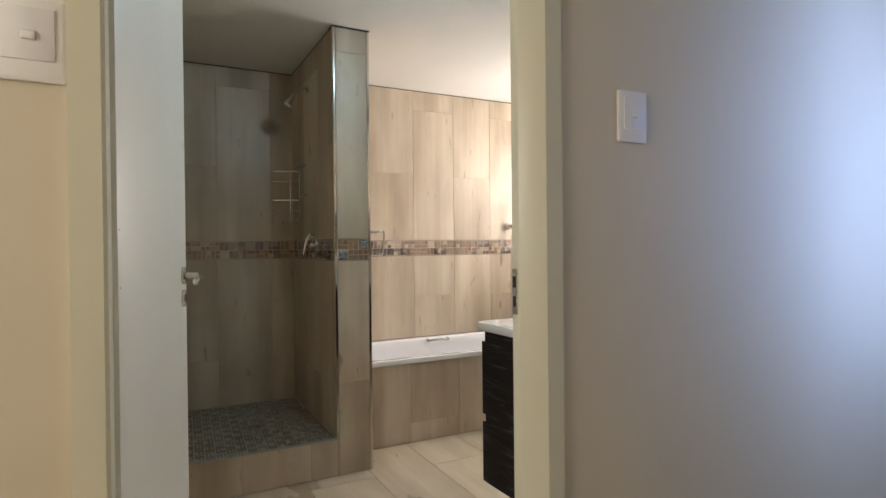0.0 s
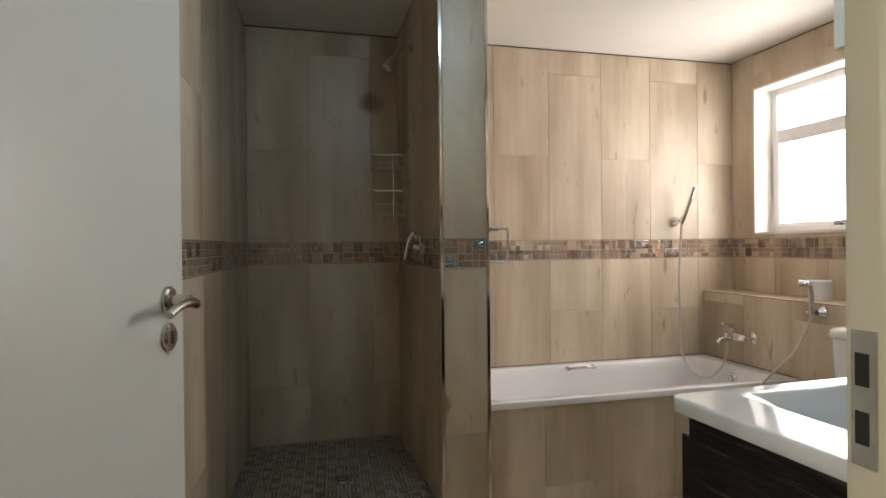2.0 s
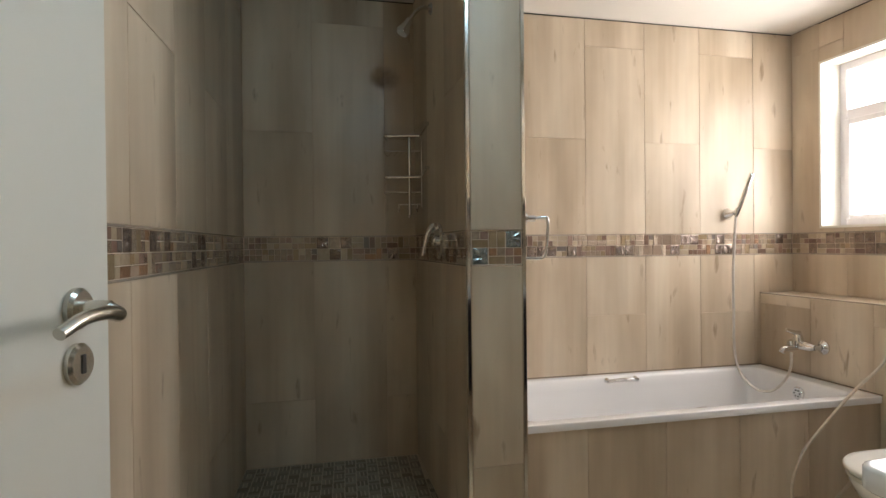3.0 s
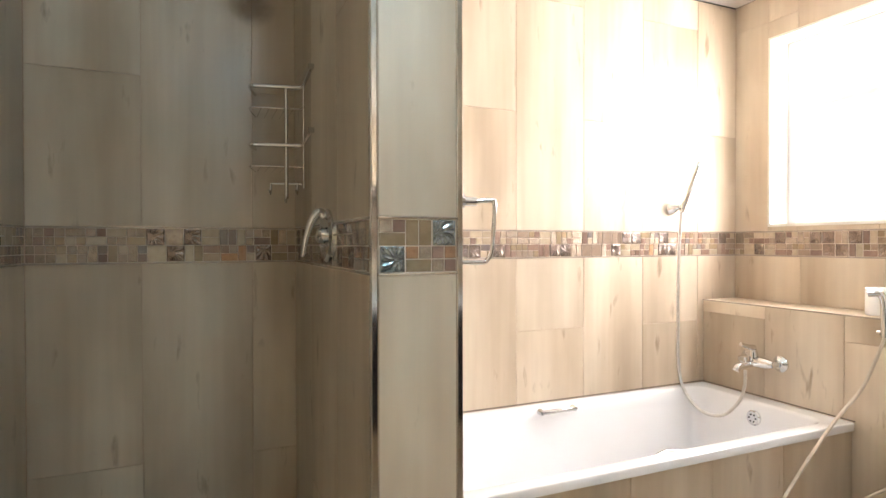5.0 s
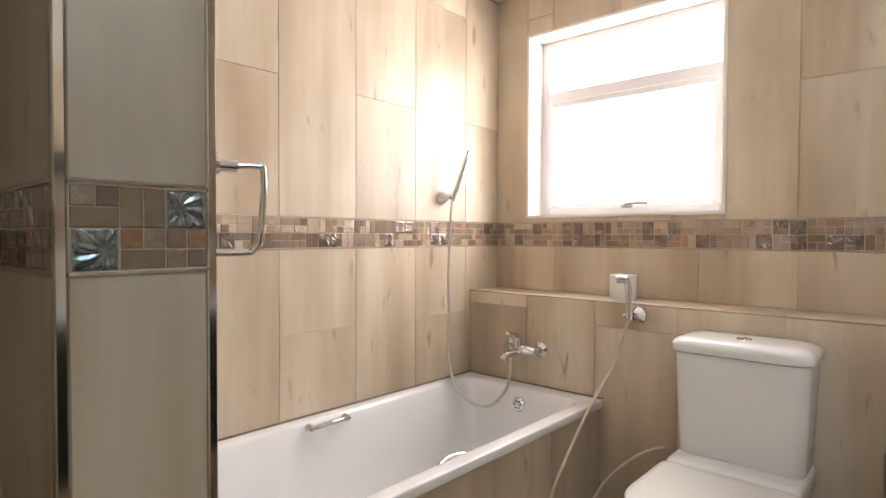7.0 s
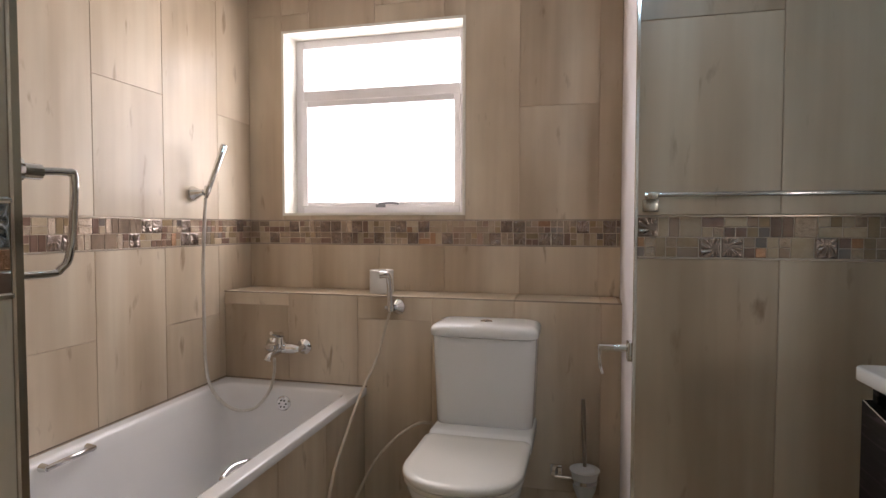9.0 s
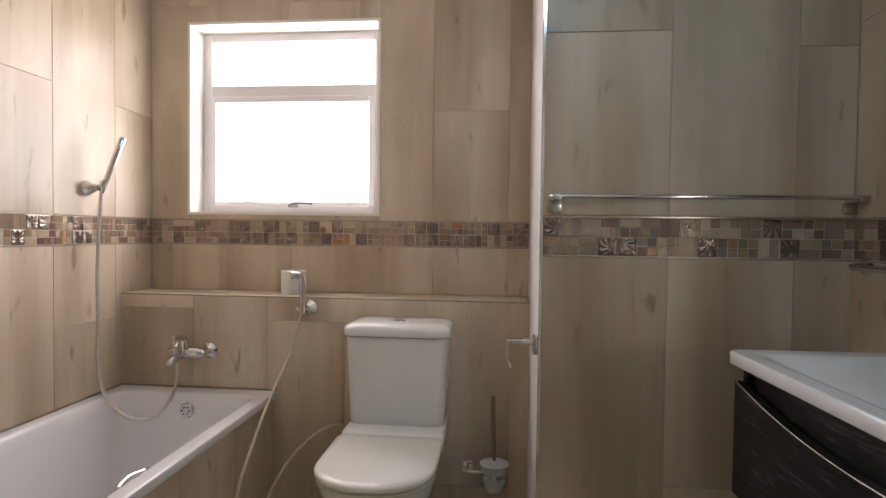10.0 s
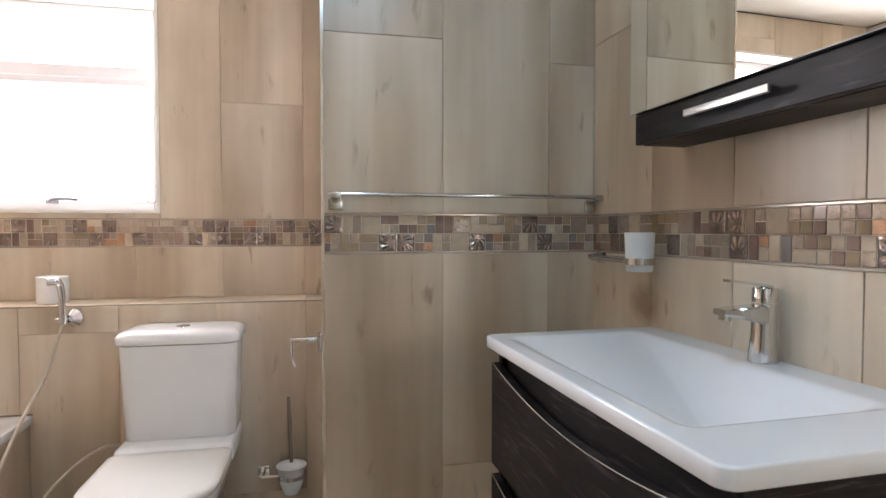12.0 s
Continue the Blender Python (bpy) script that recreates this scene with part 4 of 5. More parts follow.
def basin():
    root = thing("washbasin", (1.306, 0.39, 0.877), "white moulded washbasin top with a sloping rectangular bowl", "washbasin")
    x0, x1, y0, y1, zt = VX0, VX1, SOUTH + 0.001, VY1, 0.918
    a0, a1, b0, b1 = x0 + 0.122, x1 - 0.055, y0 + 0.078, y1 - 0.048
    q = (0.006, 0.006, 0.022, 0.022)
    L = [rr(x0 + 0.02, y0 + 0.01, x1 - 0.02, y1 - 0.03, zt - 0.028, q, 6), rr(x0 + 0.003, y0, x1 - 0.003, y1 - 0.003, zt - 0.028, q, 6), rr(x0, y0, x1, y1, zt - 0.025, q, 6), rr(x0, y0, x1, y1, zt - 0.0035, q, 6), rr(x0 + 0.001, y0 + 0.0005, x1 - 0.001, y1 - 0.001, zt - 0.001, q, 6), rr(x0 + 0.0035, y0 + 0.001, x1 - 0.0035, y1 - 0.0035, zt, q, 6), rr(x0 + 0.006, y0 + 0.002, x1 - 0.006, y1 - 0.006, zt, q, 6),
         rr(a0 - 0.014, b0 - 0.012, a1 + 0.014, b1 + 0.016, zt, 0.030, 6), rr(a0 - 0.009, b0 - 0.008, a1 + 0.009, b1 + 0.010, zt - 0.0004, 0.030, 6), rr(a0 - 0.004, b0 - 0.003, a1 + 0.004, b1 + 0.004, zt - 0.0014, 0.028, 6), rr(a0 + 0.002, b0 + 0.002, a1 - 0.003, b1 - 0.003, zt - 0.0034, 0.028, 6), rr(a0 + 0.012, b0 + 0.008, a1 - 0.016, b1 - 0.014, zt - 0.0085, 0.030, 6),
         rr(a0 + 0.030, b0 + 0.018, a1 - 0.050, b1 - 0.032, zt - 0.019, 0.030, 6),
         rr(a0 + 0.165, b0 + 0.088, a1 - 0.300, b1 - 0.140, zt - 0.098, 0.024, 6), rr(a0 + 0.195, b0 + 0.104, a1 - 0.352, b1 - 0.165, zt - 0.106, 0.015, 6), rr(a0 + 0.215, b0 + 0.114, a1 - 0.372, b1 - 0.180, zt - 0.107, 0.012, 6)]
    cxm, hw = (x0 + x1) / 2, (x1 - x0) / 2
    for lp in L:
        for v in lp:
            if v.y > y1 - 0.12:
                v.y += 0.004 * max(0.0, 1 - ((v.x - cxm) / hw) ** 2)
    part("bowl", loft(B(), L, False, True), BASIN, root, smooth=50)
    part("waste", cyl(B(), (1.250, 0.362, zt - 0.108), (1.250, 0.362, zt - 0.1055), 0.019, 0.017, 26), CHROME, root, "chrome pop-up waste")
    return root


turned(basin())


def basin_tap():
    x, y, z = 1.303, 0.190, 0.918
    root = thing("basin_tap", (x, y, z), "chrome single-lever basin mixer tap", "tap")
    part("body", cyl(B(), (x, y, z), (x, y - 0.002, z + 0.110), 0.027, 0.023, 28, ((0.04, 0.027), (0.45, 0.022), (0.9, 0.022))), CHROME, root)
    bm = B()
    loops = []
    for s, w, h0, h1 in ((0.0, 0.020, 0.070, 0.108), (0.035, 0.021, 0.078, 0.106), (0.07, 0.019, 0.088, 0.105), (0.098, 0.016, 0.091, 0.103)):
        loops.append([Vector((x - a, y + s, z + b)) for a, b in ((-w, h0 + 0.004), (-w * 0.8, h0), (w * 0.8, h0), (w, h0 + 0.004), (w, h1 - 0.003), (w * 0.85, h1), (-w * 0.85, h1), (-w, h1 - 0.003))])
    part("spout", loft(bm, loops), CHROME, root)
    part("aerator", cyl(B(), (x, y + 0.084, z + 0.092), (x, y + 0.086, z + 0.081), 0.012, 0.0115, 18), CHROME, root)
    part("cap", cyl(B(), (x, y - 0.002, z + 0.113), (x, y - 0.003, z + 0.140), 0.0225, 0.0215, 28, ((0.94, 0.0225),)), CHROME, root)
    bm = B()
    lo = []
    for s, w, h in ((-0.010, 0.012, 0.139), (0.02, 0.012, 0.144), (0.055, 0.009, 0.149), (0.084, 0.008, 0.152)):
        lo.append([Vector((x + a, y + s, z + h + b)) for a, b in ((-w, 0), (w, 0), (w, 0.005), (-w, 0.005))])
    part("lever", loft(bm, lo), CHROME, root)
    return root


turned(basin_tap())


def tumbler():
    x, y, z = 1.672, 0.213, 1.088
    root = thing("tumbler_holder", (1.83, SOUTH, 1.03), "frosted tumbler in a chrome wall holder beside the basin", "toothbrush holder")
    part("flange", cyl(B(), (1.955, SOUTH, z), (1.955, SOUTH + 0.012, z), 0.023, 0.019, 24), CHROME, root)
    part("arm", tube(B(), spline([(1.955, SOUTH + 0.01, z), (1.945, SOUTH + 0.045, z), (1.90, SOUTH + 0.062, z), (1.83, y, z), (x + 0.036, y, z)], 5), 0.0085, 12), CHROME, root)
    lp = []
    n = 28
    for r, dz in ((0.030, -0.025), (0.032, -0.023), (0.0370, 0.072), (0.0350, 0.072), (0.030, -0.018)):
        lp.append([Vector((x + r * math.cos(2 * math.pi * k / n), y + r * math.sin(2 * math.pi * k / n), z + dz)) for k in range(n)])
    part("tumbler", loft(B(), lp), FROST, root, "frosted glass tumbler")
    bm = B()
    lp = []
    for r, dz in ((0.0350, -0.008), (0.0385, -0.008), (0.0390, 0.008), (0.0355, 0.008)):
        lp.append([Vector((x + r * math.cos(2 * math.pi * k / n), y + r * math.sin(2 * math.pi * k / n), z + dz)) for k in range(n)])
    part("ring", loft(bm, lp + [lp[0]], False, False), CHROME, root)
    return root


turned(tumbler())


def mirror_cabinet():
    x0, x1, yf, zb, zs, zt = 0.915, 1.590, 0.281, 1.361, 1.427, 2.130
    root = thing("mirror_cabinet", ((x0 + x1) / 2, 0.22, zb), "mirror-fronted wall cabinet with black lower rail and chrome pull", "bathroom cabinet")
    part("body", box(B(), (x0 + 0.004, SOUTH + 0.001, zs - 0.004), (x1 - 0.004, yf - 0.005, zt), 0.002, 1), BLACK_WOOD, root)
    part("lower_rail", box(B(), (x0, yf - 0.020, zb), (x1, yf, zs), 0.0015, 1), BLACK_WOOD, root, "black wood-grain rail")
    part("bottom_panel", box(B(), (x0 + 0.004, SOUTH + 0.001, zb - 0.001), (x1 - 0.004, yf - 0.020, zb + 0.018)), BLACK_WOOD, root)
    part("mirror_door", box(B(), (x0, yf - 0.004, zs + 0.001), (x1, yf + 0.014, zt), 0.001, 1), MIRROR, root, "mirrored cabinet door", 0)
    hx0, hx1 = 1.178, 1.385
    h = part("handle", box(B(), (hx0, yf + 0.020, 1.385), (hx1, yf + 0.029, 1.399), 0.002), ALUMINIUM, root, "long flat chrome pull")
    for x in (hx0 + 0.004, hx1 - 0.016):
        part("handle_post", box(B(), (x, yf - 0.001, 1.387), (x + 0.012, yf + 0.021, 1.397), 0.001, 1), CHROME, h)
    return root


turned(mirror_cabinet())

# ---- tiles ----
CACHE = {}


def slab_mesh(w, h, t, c, material):
    key = (round(w, 4), round(h, 4), t, c, material.name)
    if key not in CACHE:
        a, b = w / 2, h / 2
        vs, fs = [], []
        for u, v, z in ((a, b, -t), (a, b, -c), (a - c, b - c, 0)):
            vs += [(-u, -v, z), (u, -v, z), (u, v, z), (-u, v, z)]
        for k in (0, 4):
            fs += [(k + i, k + (i + 1) % 4, k + 4 + (i + 1) % 4, k + 4 + i) for i in range(4)]
        fs += [(8, 9, 10, 11), (3, 2, 1, 0)]
        me = bpy.data.meshes.new("tile")
        me.from_pydata(vs, [], fs)
        me.materials.append(material)
        CACHE[key] = me
    return CACHE[key]


def decor_mesh(w, material, seed):
    """An embossed square: ridges fan out from one side like a leaf."""
    key = (w, material.name, seed)
    if key not in CACHE:
        n = 20
        amp = 0.0020 if material == M_DECOR else 0.0016
        ang0 = (0, math.pi / 2, math.pi, -math.pi / 2)[seed % 4]
        ca, sa = math.cos(ang0), math.sin(ang0)
        vs, fs = [], []
        for j in range(n + 1):
            for i in range(n + 1):
                u, v = (i / n - 0.5), (j / n - 0.5)
                p, q = u * ca - v * sa + 0.22, u * sa + v * ca
                rad = math.hypot(p, q)
                hgt = amp * math.sin(10 * math.atan2(q, p) + 5 * rad) * min(1, rad * 4)
                edge = min(1, 6 * min(0.5 - abs(u), 0.5 - abs(v)))
                vs.append((u * w, v * w, hgt * edge - (0.001 if edge == 0 else 0)))
        for j in range(n):
            for i in range(n):
                k = j * (n + 1) + i
                fs.append((k, k + 1, k + n + 2, k + n + 1))
        me = bpy.data.meshes.new("decor_tile")
        me.from_pydata(vs, [], fs)
        me.materials.append(material)
        me.polygons.foreach_set("use_smooth", [True] * len(fs))
        CACHE[key] = me
    return CACHE[key]


# thin dark strip that paints the shadow line where tiles meet the ceiling
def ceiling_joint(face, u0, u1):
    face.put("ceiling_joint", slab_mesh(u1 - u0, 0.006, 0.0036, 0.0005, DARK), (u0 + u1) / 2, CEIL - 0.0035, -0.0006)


class Face:
    """A plane to tile: u runs along it, v up (or ahead), out points to the room."""
    def __init__(self, host, origin, u, v):
        self.host, self.o, self.u, self.v = host, Vector(origin), Vector(u).normalized(), Vector(v).normalized()
        self.n = self.u.cross(self.v)

    def put(self, name, me, u, v, lift=0.0, flip=False):
        o = new(name, me)
        p = self.o + self.u * u + self.v * v + self.n * lift
        a, b = (self.v, -self.u) if flip else (self.u, self.v)
        o.matrix_local = Matrix(((a.x, b.x, self.n.x, p.x), (a.y, b.y, self.n.y, p.y), (a.z, b.z, self.n.z, p.z), (0, 0, 0, 1)))
        o.parent = self.host
        return o

    def tile(self, u0, u1, v0, v1, material=None, j=0.0019, flip=False, name="tile"):
        w, h = u1 - u0 - j, v1 - v0 - j
        if w < 0.004 or h < 0.004:
            return
        if flip:
            w, h = h, w
        self.put(name, slab_mesh(w, h, 0.0036, 0.0009, material or TILE), (u0 + u1) / 2, (v0 + v1) / 2, 0, flip)

    def columns(self, cols, v0, v1, **kw):
        """cols: (u0, u1, [joints])"""
        for u0, u1, js in cols:
            e = [v0, *[q for q in js if v0 + 0.01 < q < v1 - 0.01], v1]
            for a, b in zip(e, e[1:]):
                self.tile(u0, u1, a, b, **kw)


MIX = [(M_SAND, 11), (M_OLIVE, 7), (M_PLUM, 9), (M_COPPER, 2), (M_PEARL, 10), (M_TAUPE, 8), (M_SLATE, 3)]
BAG = [m for m, k in MIX for _ in range(k)]


def border(face, u0, u1, seed, modules=None):
    """Two rows of glass and stone mosaic between two listels."""
    rnd = random.Random(seed)
    lst = 0.0055
    hgt = (BZ1 - BZ0 - 2 * lst) / 2
    for v0, v1 in ((BZ0, BZ0 + lst), (BZ1 - lst, BZ1)):
        o = face.put("listel", slab_mesh(u1 - u0, v1 - v0, 0.0050, 0.001, TRIM_METAL if modules else BRONZE), (u0 + u1) / 2, (v0 + v1) / 2, 0.0022)
    face.put("mosaic_bed", slab_mesh(u1 - u0, BZ1 - BZ0, 0.0012, 0.0002, MOSAIC_GROUT), (u0 + u1) / 2, (BZ0 + BZ1) / 2, -0.0018)
    for row in (0, 1):
        vb = BZ0 + lst + row * hgt
        u, k = u0 + 0.001 - (0 if modules else rnd.random() * 0.02), 0
        while u < u1 - 0.006:
            kind = modules[row][k] if modules else rnd.choices(("full", "decor", "v2", "h2", "quad", "mixh", "mixv", "tri"), (2.2, 6, 3, 3, 4, 4, 3, 3))[0]
            k += 1
            w = (u1 - u0) / 3 if modules else hgt + 0.001
            a, b = max(u, u0), min(u + w, u1)
            g = 0.0022

            def p(s0, s1, t0, t1, m=None):
                x0, x1 = max(a, u + s0 * w), min(b, u + s1 * w)
                if x1 - x0 > 0.007:
                    face.tile(x0, x1, vb + t0 * hgt, vb + t1 * hgt, m or rnd.choice(BAG), g, name="mosaic_piece")
            if kind in ("decor", "decor_b") and b - a > w * 0.95:
                m = M_DECOR if modules else M_ROSE
                face.put("decor_piece", decor_mesh(round(min(w, hgt) - g, 4), m, (0 if kind == "decor" else 2) if modules else rnd.randrange(4)), (a + b) / 2, vb + hgt / 2, 0.0008)
            elif kind in ("full", "decor"):
                p(0, 1, 0, 1, rnd.choice((M_SAND, M_SAND, M_TAUPE, M_PEARL)))
            elif kind == "v2":
                p(0, 0.5, 0, 1, M_OLIVE if modules else None), p(0.5, 1, 0, 1, M_OLIVE if modules else None)
            elif kind == "h2":
                p(0, 1, 0, 0.5), p(0, 1, 0.5, 1)
            elif kind == "quad":
                q = (M_PEARL, M_PLUM, M_PLUM, M_COPPER) if modules else (None,) * 4
                p(0, 0.5, 0, 0.5, q[0]), p(0.5, 1, 0, 0.5, q[1]), p(0, 0.5, 0.5, 1, q[2]), p(0.5, 1, 0.5, 1, q[3])
            elif kind == "mixh":
                q = ((M_OLIVE, M_PEARL, M_PLUM) if row else (M_OLIVE, M_COPPER, M_PEARL)) if modules else (None,) * 3
                p(0, 1, 0, 0.5, q[0]), p(0, 0.5, 0.5, 1, q[1]), p(0.5, 1, 0.5, 1, q[2])
            elif kind == "mixv":
                p(0, 0.5, 0, 1), p(0.5, 1, 0, 0.5), p(0.5, 1, 0.5, 1)
            else:
                p(0, 0.5, 0, 0.5), p(0.5, 1, 0, 0.5), p(0, 1, 0.5, 1)
            u += w


UP = (0, 0, 1)
# back wall: seen from the room, u runs to the west so that its normal faces the room
N_ = Face(wall_north, (0, BACK, 0), (1, 0, 0), UP)
N_.columns([(0.001, 0.300, [1.68]), (0.300, 0.625, [2.175]), (0.625, PX0, [1.66])], BZ1, CEIL - 0.006)
N_.columns([(0.001, 0.300, [0.478]), (0.300, 0.625, []), (0.625, PX0, [0.47])], 0.19, BZ0)
N_.columns([(PX1, 0.970, []), (0.970, 1.303, [2.16]), (1.303, 1.633, [1.690]), (1.633, 1.965, [2.158]), (1.965, 2.287, [1.682]), (2.287, 2.617, [2.155]), (2.617, WIN_X, [1.670])], BZ1, CEIL - 0.006)
N_.columns([(PX1, 0.970, []), (0.970, 1.303, [0.80]), (1.303, 1.633, []), (1.633, 1.965, [0.804]), (1.965, 2.287, []), (2.287, 2.617, [0.797]), (2.617, WIN_X, [])], 0.475, BZ0)
border(N_, 0.001, PX0, 3)
border(N_, PX1, WIN_X, 5)
# window wall
E_ = Face(wall_east, (WIN_X, BACK, 0), (0, -1, 0), UP)
cols = [(0, 0.314, [2.17]), (0.314, 0.638, []), (0.638, 0.962, [2.175]), (0.962, 1.291, []), (1.291, 1.619, [1.691]), (1.619, BACK - STUB_Y + RETURN, [])]
wu0, wu1 = BACK - WY1 - 0.012, BACK - WY0 + 0.012
for u0, u1, js in cols:
    cuts = sorted({u0, u1, *[c for c in (wu0, wu1) if u0 < c < u1]})
    for a, b in zip(cuts, cuts[1:]):
        if a >= wu0 - 1e-6 and b <= wu1 + 1e-6:
            E_.columns([(a, b, [])], BZ1, WZ0 - 0.012)
            E_.columns([(a, b, js)], WZ1 + 0.012, CEIL - 0.006)
        else:
            E_.columns([(a, b, js)], BZ1, CEIL - 0.002, j=0.0019 if cuts == sorted({u0, u1}) else 0.0006)
E_.columns([(0, 0.325, []), (0.325, 0.66, []), (0.66, 0.964, []), (0.964, 1.295, []), (1.295, 1.62, []), (1.62, BACK - STUB_Y + RETURN, [])], LEDGE_Z, BZ0)
border(E_, 0, BACK - STUB_Y + RETURN, 8)
L_ = Face(ledge_wall, (LEDGE_X, BACK, 0), (0, -1, 0), UP)
L_.columns([(0, 0.318, [0.838]), (0.318, 0.640, []), (0.640, 0.964, [0.795]), (0.964, 1.300, []), (1.300, 1.630, [0.152]), (1.630, BACK - STUB_Y + RETURN, [])], 0.002, LEDGE_Z - 0.001)
LT = Face(ledge_wall, (LEDGE_X, STUB_Y, LEDGE_Z), (1, 0, 0), (0, 1, 0))
e = [0, 0.067, 0.397, 0.733, 1.057, 1.379, BACK - STUB_Y]
for a, b in zip(e, e[1:]):
    LT.tile(0.001, WIN_X - LEDGE_X, a, b)
part("ledge_trim", box(B(), (LEDGE_X - 0.0015, STUB_Y - RETURN, LEDGE_Z - 0.0045), (LEDGE_X + 0.0008, BACK, LEDGE_Z + 0.0015)), BRONZE, ledge_wall, "thin bronze tile edge along the ledge")
# projecting wall
S_ = Face(stub_wall, (STUB_X, STUB_Y, 0), (0, -1, 0), UP)
S_.columns([(0.006, 0.345, [1.718]), (0.345, 0.672, []), (0.672, STUB_Y - south_y(STUB_X), [1.668])], BZ1, CEIL - 0.006)
S_.columns([(0.006, 0.345, []), (0.345, 0.672, [0.470]), (0.672, STUB_Y - SOUTH, [])], 0.002, BZ0)
border(S_, 0.006, STUB_Y - SOUTH, 11)
# divider
P_ = Face(partition, (PX0, PY, 0), (1, 0, 0), UP)
PW, TR = PX1 - PX0, 0.013
P_.columns([(TR, PW - TR, [2.170])], BZ1, CEIL - 0.006)
P_.columns([(TR, PW - TR, [0.474])], 0.002, BZ0)
border(P_, TR, PW - TR, 1, (("decor_b", "mixh", "quad"), ("mixh", "v2", "decor")))
PWE = Face(partition, (PX0, BACK, 0), (0, -1, 0), UP)
PD = BACK - PY
PWE.columns([(0, 0.30, [1.7]), (0.30, 0.63, [2.16]), (0.63, PD - 0.004, [1.7])], BZ1, CEIL - 0.006)
PWE.columns([(0, 0.30, []), (0.30, 0.63, [0.47]), (0.63, PD - 0.004, [])], 0.19, BZ0)
border(PWE, 0, PD - 0.004, 14)
PEA = Face(partition, (PX1, PY, 0), (0, 1, 0), UP)
PEA.columns([(0.004, 0.28, [1.7]), (0.28, 0.61, [2.16]), (0.61, PD, [1.7])], BZ1, CEIL - 0.006)
PEA.columns([(0.004, 0.28, []), (0.28, 0.61, [0.47]), (0.61, PD, [])], 0.002, BZ0)
border(PEA, 0.004, PD, 15)
for x0, x1 in ((PX0 - 0.002, PX0 + TR - 0.001), (PX1 - TR + 0.001, PX1 + 0.002)):
    bm = B()
    prism(bm, [(x0, PY + 0.012), (x0, PY + 0.001), (x0 + 0.002, PY - 0.0015), (x1 - 0.002, PY - 0.0015), (x1, PY + 0.001), (x1, PY + 0.012)], 0.19 if x0 < 0.8 else 0.0, CEIL - 0.007, 2)
    part("corner_trim", bm, TRIM_METAL, partition, "bright metal tile edge trim", 20)
bm = B()
prism(bm, [(STUB_X - 0.0015, STUB_Y - 0.007), (STUB_X - 0.0015, STUB_Y), (STUB_X, STUB_Y + 0.0015), (STUB_X + 0.007, STUB_Y + 0.0015), (STUB_X + 0.007, STUB_Y - 0.007)], 0.0, CEIL - 0.002, 2)
part("corner_trim", bm, TRIM_METAL, stub_wall, "bright metal tile edge trim", 20)
# door wall, bathroom side
D_ = Face(wall_south, (STUB_X, south_y(STUB_X), 0), (-1, -SKEW, 0), UP)
DW = STUB_X - (DX1 + 0.060)
dc = [0, 0.300, 0.585, 0.872, 1.202, DW]
for lo, hi, js in ((BZ1, CEIL - 0.002, (1.727, 2.18)), (0.002, BZ0, (0.44, 5))):
    D_.columns([(a, b, [js[k % 2]]) for k, (a, b) in enumerate(zip(dc, dc[1:]))], lo, hi)
border(D_, 0, DW, 17)
D_.columns([(DW + 0.002 + k * 0.3, min(DW + 0.002 + (k + 1) * 0.3, STUB_X + 0.12), []) for k in range(3)], DZ + 0.03, CEIL - 0.006)
# west wall
o = Vector((west_x(SOUTH), SOUTH, 0))
W_ = Face(wall_west, o, WEST, UP)
WL = (BACK - SOUTH) / WEST.y - 0.001
first = WL - math.floor(WL / 0.33) * 0.33
c = [0] + [first + 0.33 * k for k in range(int(WL / 0.33) + 1)]
c = [q for q in c if q <= WL + 1e-6]
c[-1] = WL
for k, (a, b) in enumerate(zip(c, c[1:])):
    W_.columns([(a, b, [(1.68, 2.17)[k % 2]])], BZ1, CEIL - 0.006)
    W_.columns([(a, b, [(0.47, 9)[k % 2]])], 0.002, BZ0)
border(W_, 0, WL, 19)
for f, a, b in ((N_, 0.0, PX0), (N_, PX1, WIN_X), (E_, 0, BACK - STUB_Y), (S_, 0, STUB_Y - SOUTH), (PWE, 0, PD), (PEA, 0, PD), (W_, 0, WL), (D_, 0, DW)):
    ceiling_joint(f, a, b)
N_.put("bath_sealant", slab_mesh(LEDGE_X - PX1, 0.005, 0.003, 0.0008, BRONZE_LINE), (LEDGE_X + PX1) / 2, 0.5085, 0.0012)
L_.put("bath_sealant", slab_mesh(BACK - 2.0, 0.005, 0.003, 0.0008, BRONZE_LINE), (BACK - 2.0) / 2, 0.5085, 0.0012)
# kerb and bath panel
K_ = Face(kerb, (0, PY, 0), (1, 0, 0), UP)
K_.columns([(-0.046, 0.30, []), (0.30, 0.63, []), (0.63, PX0, [])], 0.002, 0.185)
T_ = Face(bath_panel, (0, 2.010, 0), (1, 0, 0), UP)
T_.columns([(PX1, 0.968, []), (0.968, 1.295, []), (1.295, 1.625, [0.118]), (1.625, 1.955, []), (1.955, 2.285, [0.118]), (2.285, LEDGE_X, [])], 0.002, 0.480)
# floor tiles
F_ = Face(floor, (0, 0, 0), (0, 1, 0), (-1, 0, 0))
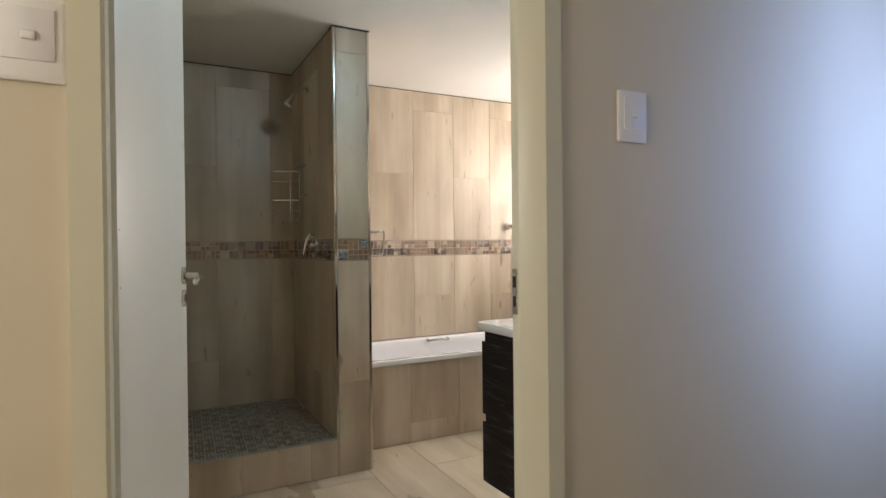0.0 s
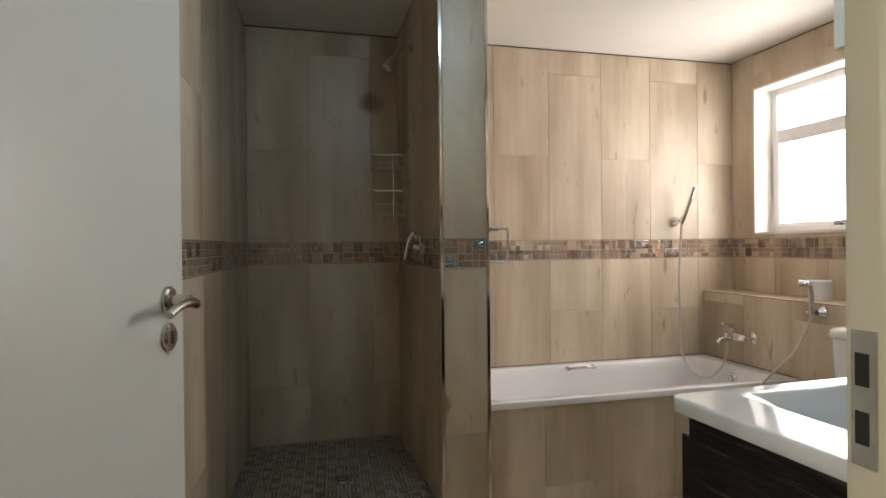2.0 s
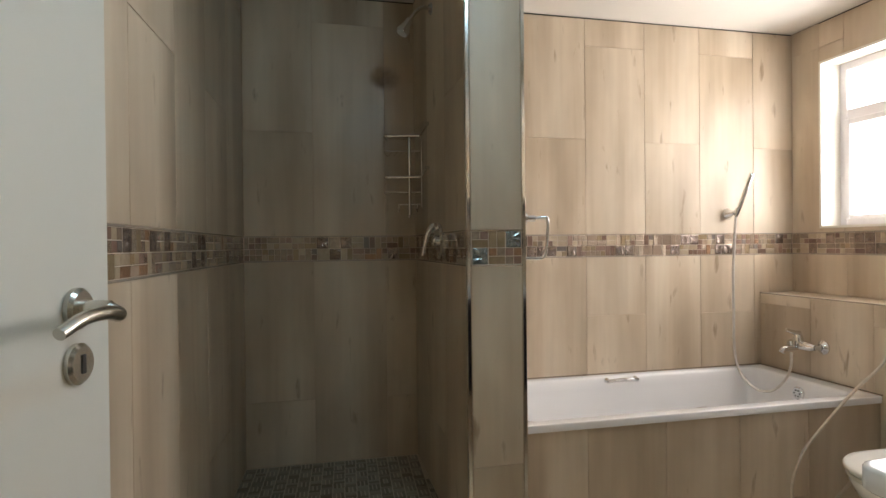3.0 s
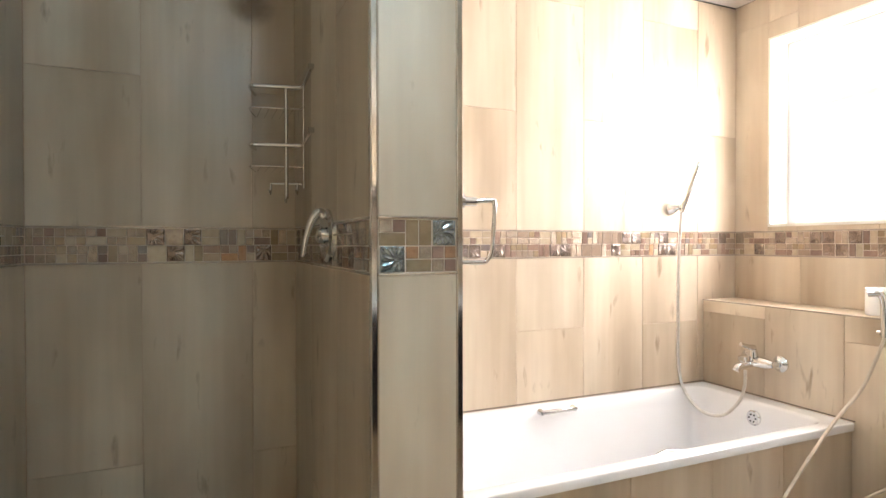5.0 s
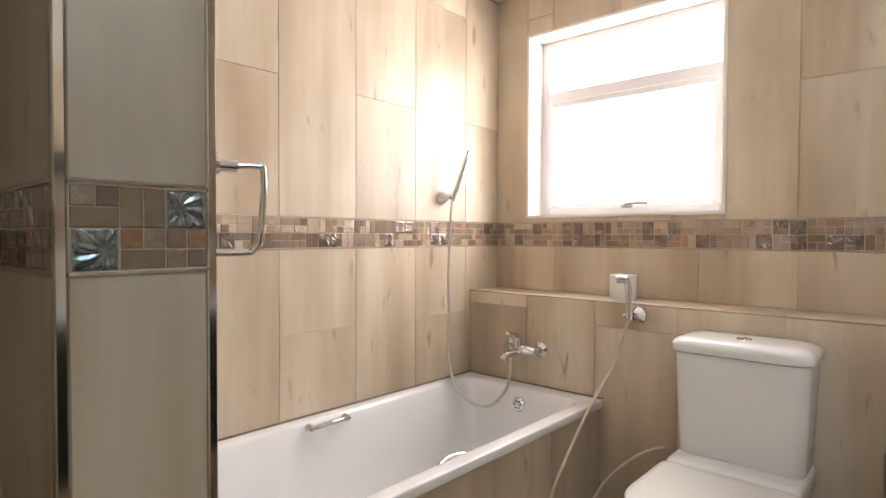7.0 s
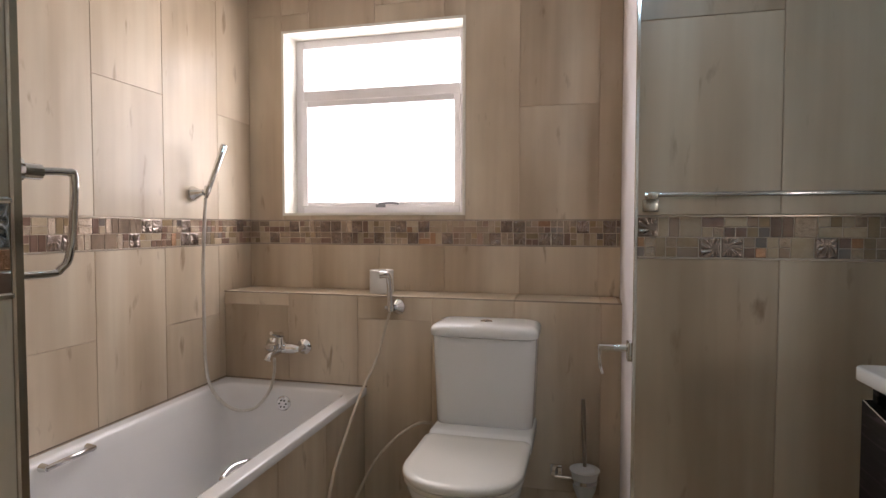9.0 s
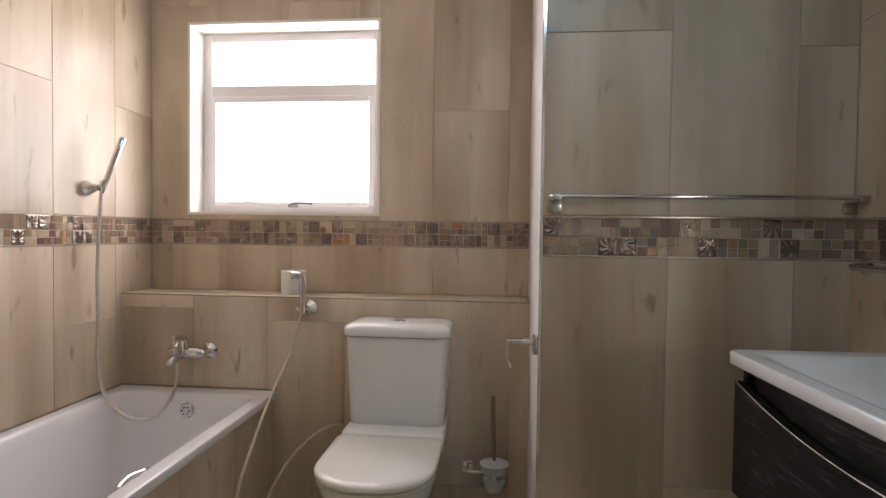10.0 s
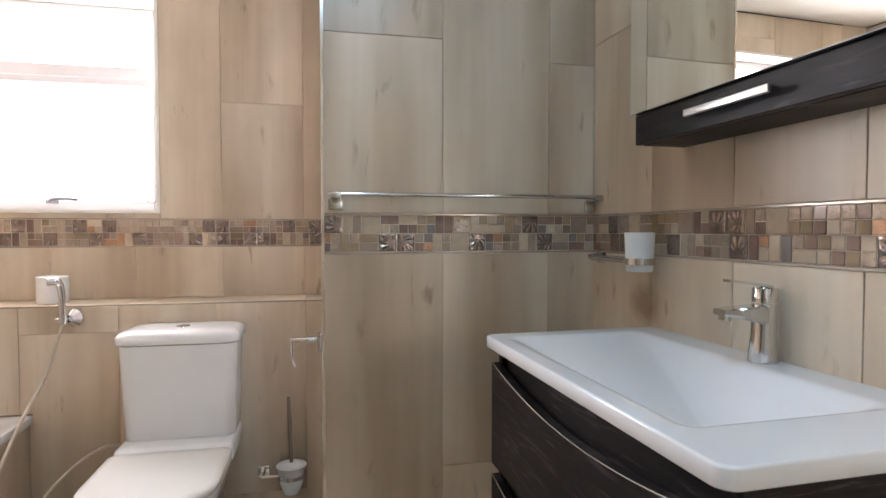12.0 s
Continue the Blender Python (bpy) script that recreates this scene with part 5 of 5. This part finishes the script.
for i in range(-4, 9):
    x0 = -0.06 + 0.33 * i
    off = (0, 0.6)[i % 2]
    for kk in range(-3, 3):
        y0, y1 = 0.45 + off + 1.2 * kk, 0.45 + off + 1.2 * (kk + 1)
        y1 = min(y1, BACK)
        y0 = max(y0, HB)
        if y1 - y0 > 0.05:
            F = Face(floor, (x0 + 0.165, (y0 + y1) / 2, 0), (1, 0, 0), (0, 1, 0))
            F.put("tile", slab_mesh(0.3275, y1 - y0 - 0.0025, 0.0036, 0.0008, FLOOR_TILE), 0, 0)


# shower mosaic: small blocks of three bars, turned about
def bars():
    s, out = 0.0475, []
    j = 0
    y = PY + 0.016
    while y + s < BACK:
        i = 0
        x = west_x(y) + 0.002
        while x + 0.02 < PX0:
            w = min(s, PX0 - 0.002 - x)
            for k in range(3):
                if (i + j) % 2:
                    out.append((x + w * (k + 0.5) / 3, y + s / 2, w / 3 - 0.0038, s - 0.0038))
                else:
                    out.append((x + w / 2, y + s * (k + 0.5) / 3, w - 0.0038, s / 3 - 0.0038))
            x += s
            i += 1
        y += s
        j += 1
    return out


SZ = 0.191
allb = bars()
SB = Face(shower_base, (0, 0, SZ), (1, 0, 0), (0, 1, 0))
rb = random.Random(4)
SHADES = [mottled("shower_mosaic_" + n, a, b, 0.45, 60, bmp=0.3, rnd=0.25) for n, a, b in (("grey", (0.25, 0.235, 0.195), (0.36, 0.335, 0.28)), ("green", (0.16, 0.155, 0.115), (0.25, 0.235, 0.175)), ("brown", (0.16, 0.12, 0.08), (0.25, 0.19, 0.13)))]
for x, y, w, h in allb[:300]:
    SB.put("mosaic_bar", slab_mesh(round(w, 3), round(h, 3), 0.0036, 0.0006, rb.choice(SHADES)), x, y)
vs, fs = [], []
for x, y, w, h in allb[300:]:
    k = len(vs)
    a, b = w / 2, h / 2
    for u, v, z in ((a, b, -0.0036), (a, b, -0.0006), (a - 0.0006, b - 0.0006, 0)):
        vs += [(x - u, y - v, SZ + z), (x + u, y - v, SZ + z), (x + u, y + v, SZ + z), (x - u, y + v, SZ + z)]
    for q in (0, 4):
        fs += [(k + q + i, k + q + (i + 1) % 4, k + q + 4 + (i + 1) % 4, k + q + 4 + i) for i in range(4)]
    fs.append((k + 8, k + 9, k + 10, k + 11))
me = bpy.data.meshes.new("mosaic_rest")
me.from_pydata(vs, [], fs)
m, nt, b = mat("shower_mosaic_mixed")
gi = nt.nodes.new("ShaderNodeNewGeometry")
r = ramp(nt, gi.outputs["Random Per Island"], [(0.0, (0.16, 0.125, 0.085)), (0.35, (0.19, 0.175, 0.13)), (0.7, (0.29, 0.24, 0.18)), (1.0, (0.37, 0.335, 0.27))])
nt.links.new(r.outputs[0], b.inputs["Base Color"])
b.inputs["Roughness"].default_value = 0.32
me.materials.append(m)
rest = tagged(new("mosaic_bars", me), kind="stuff")
rest.parent = shower_base
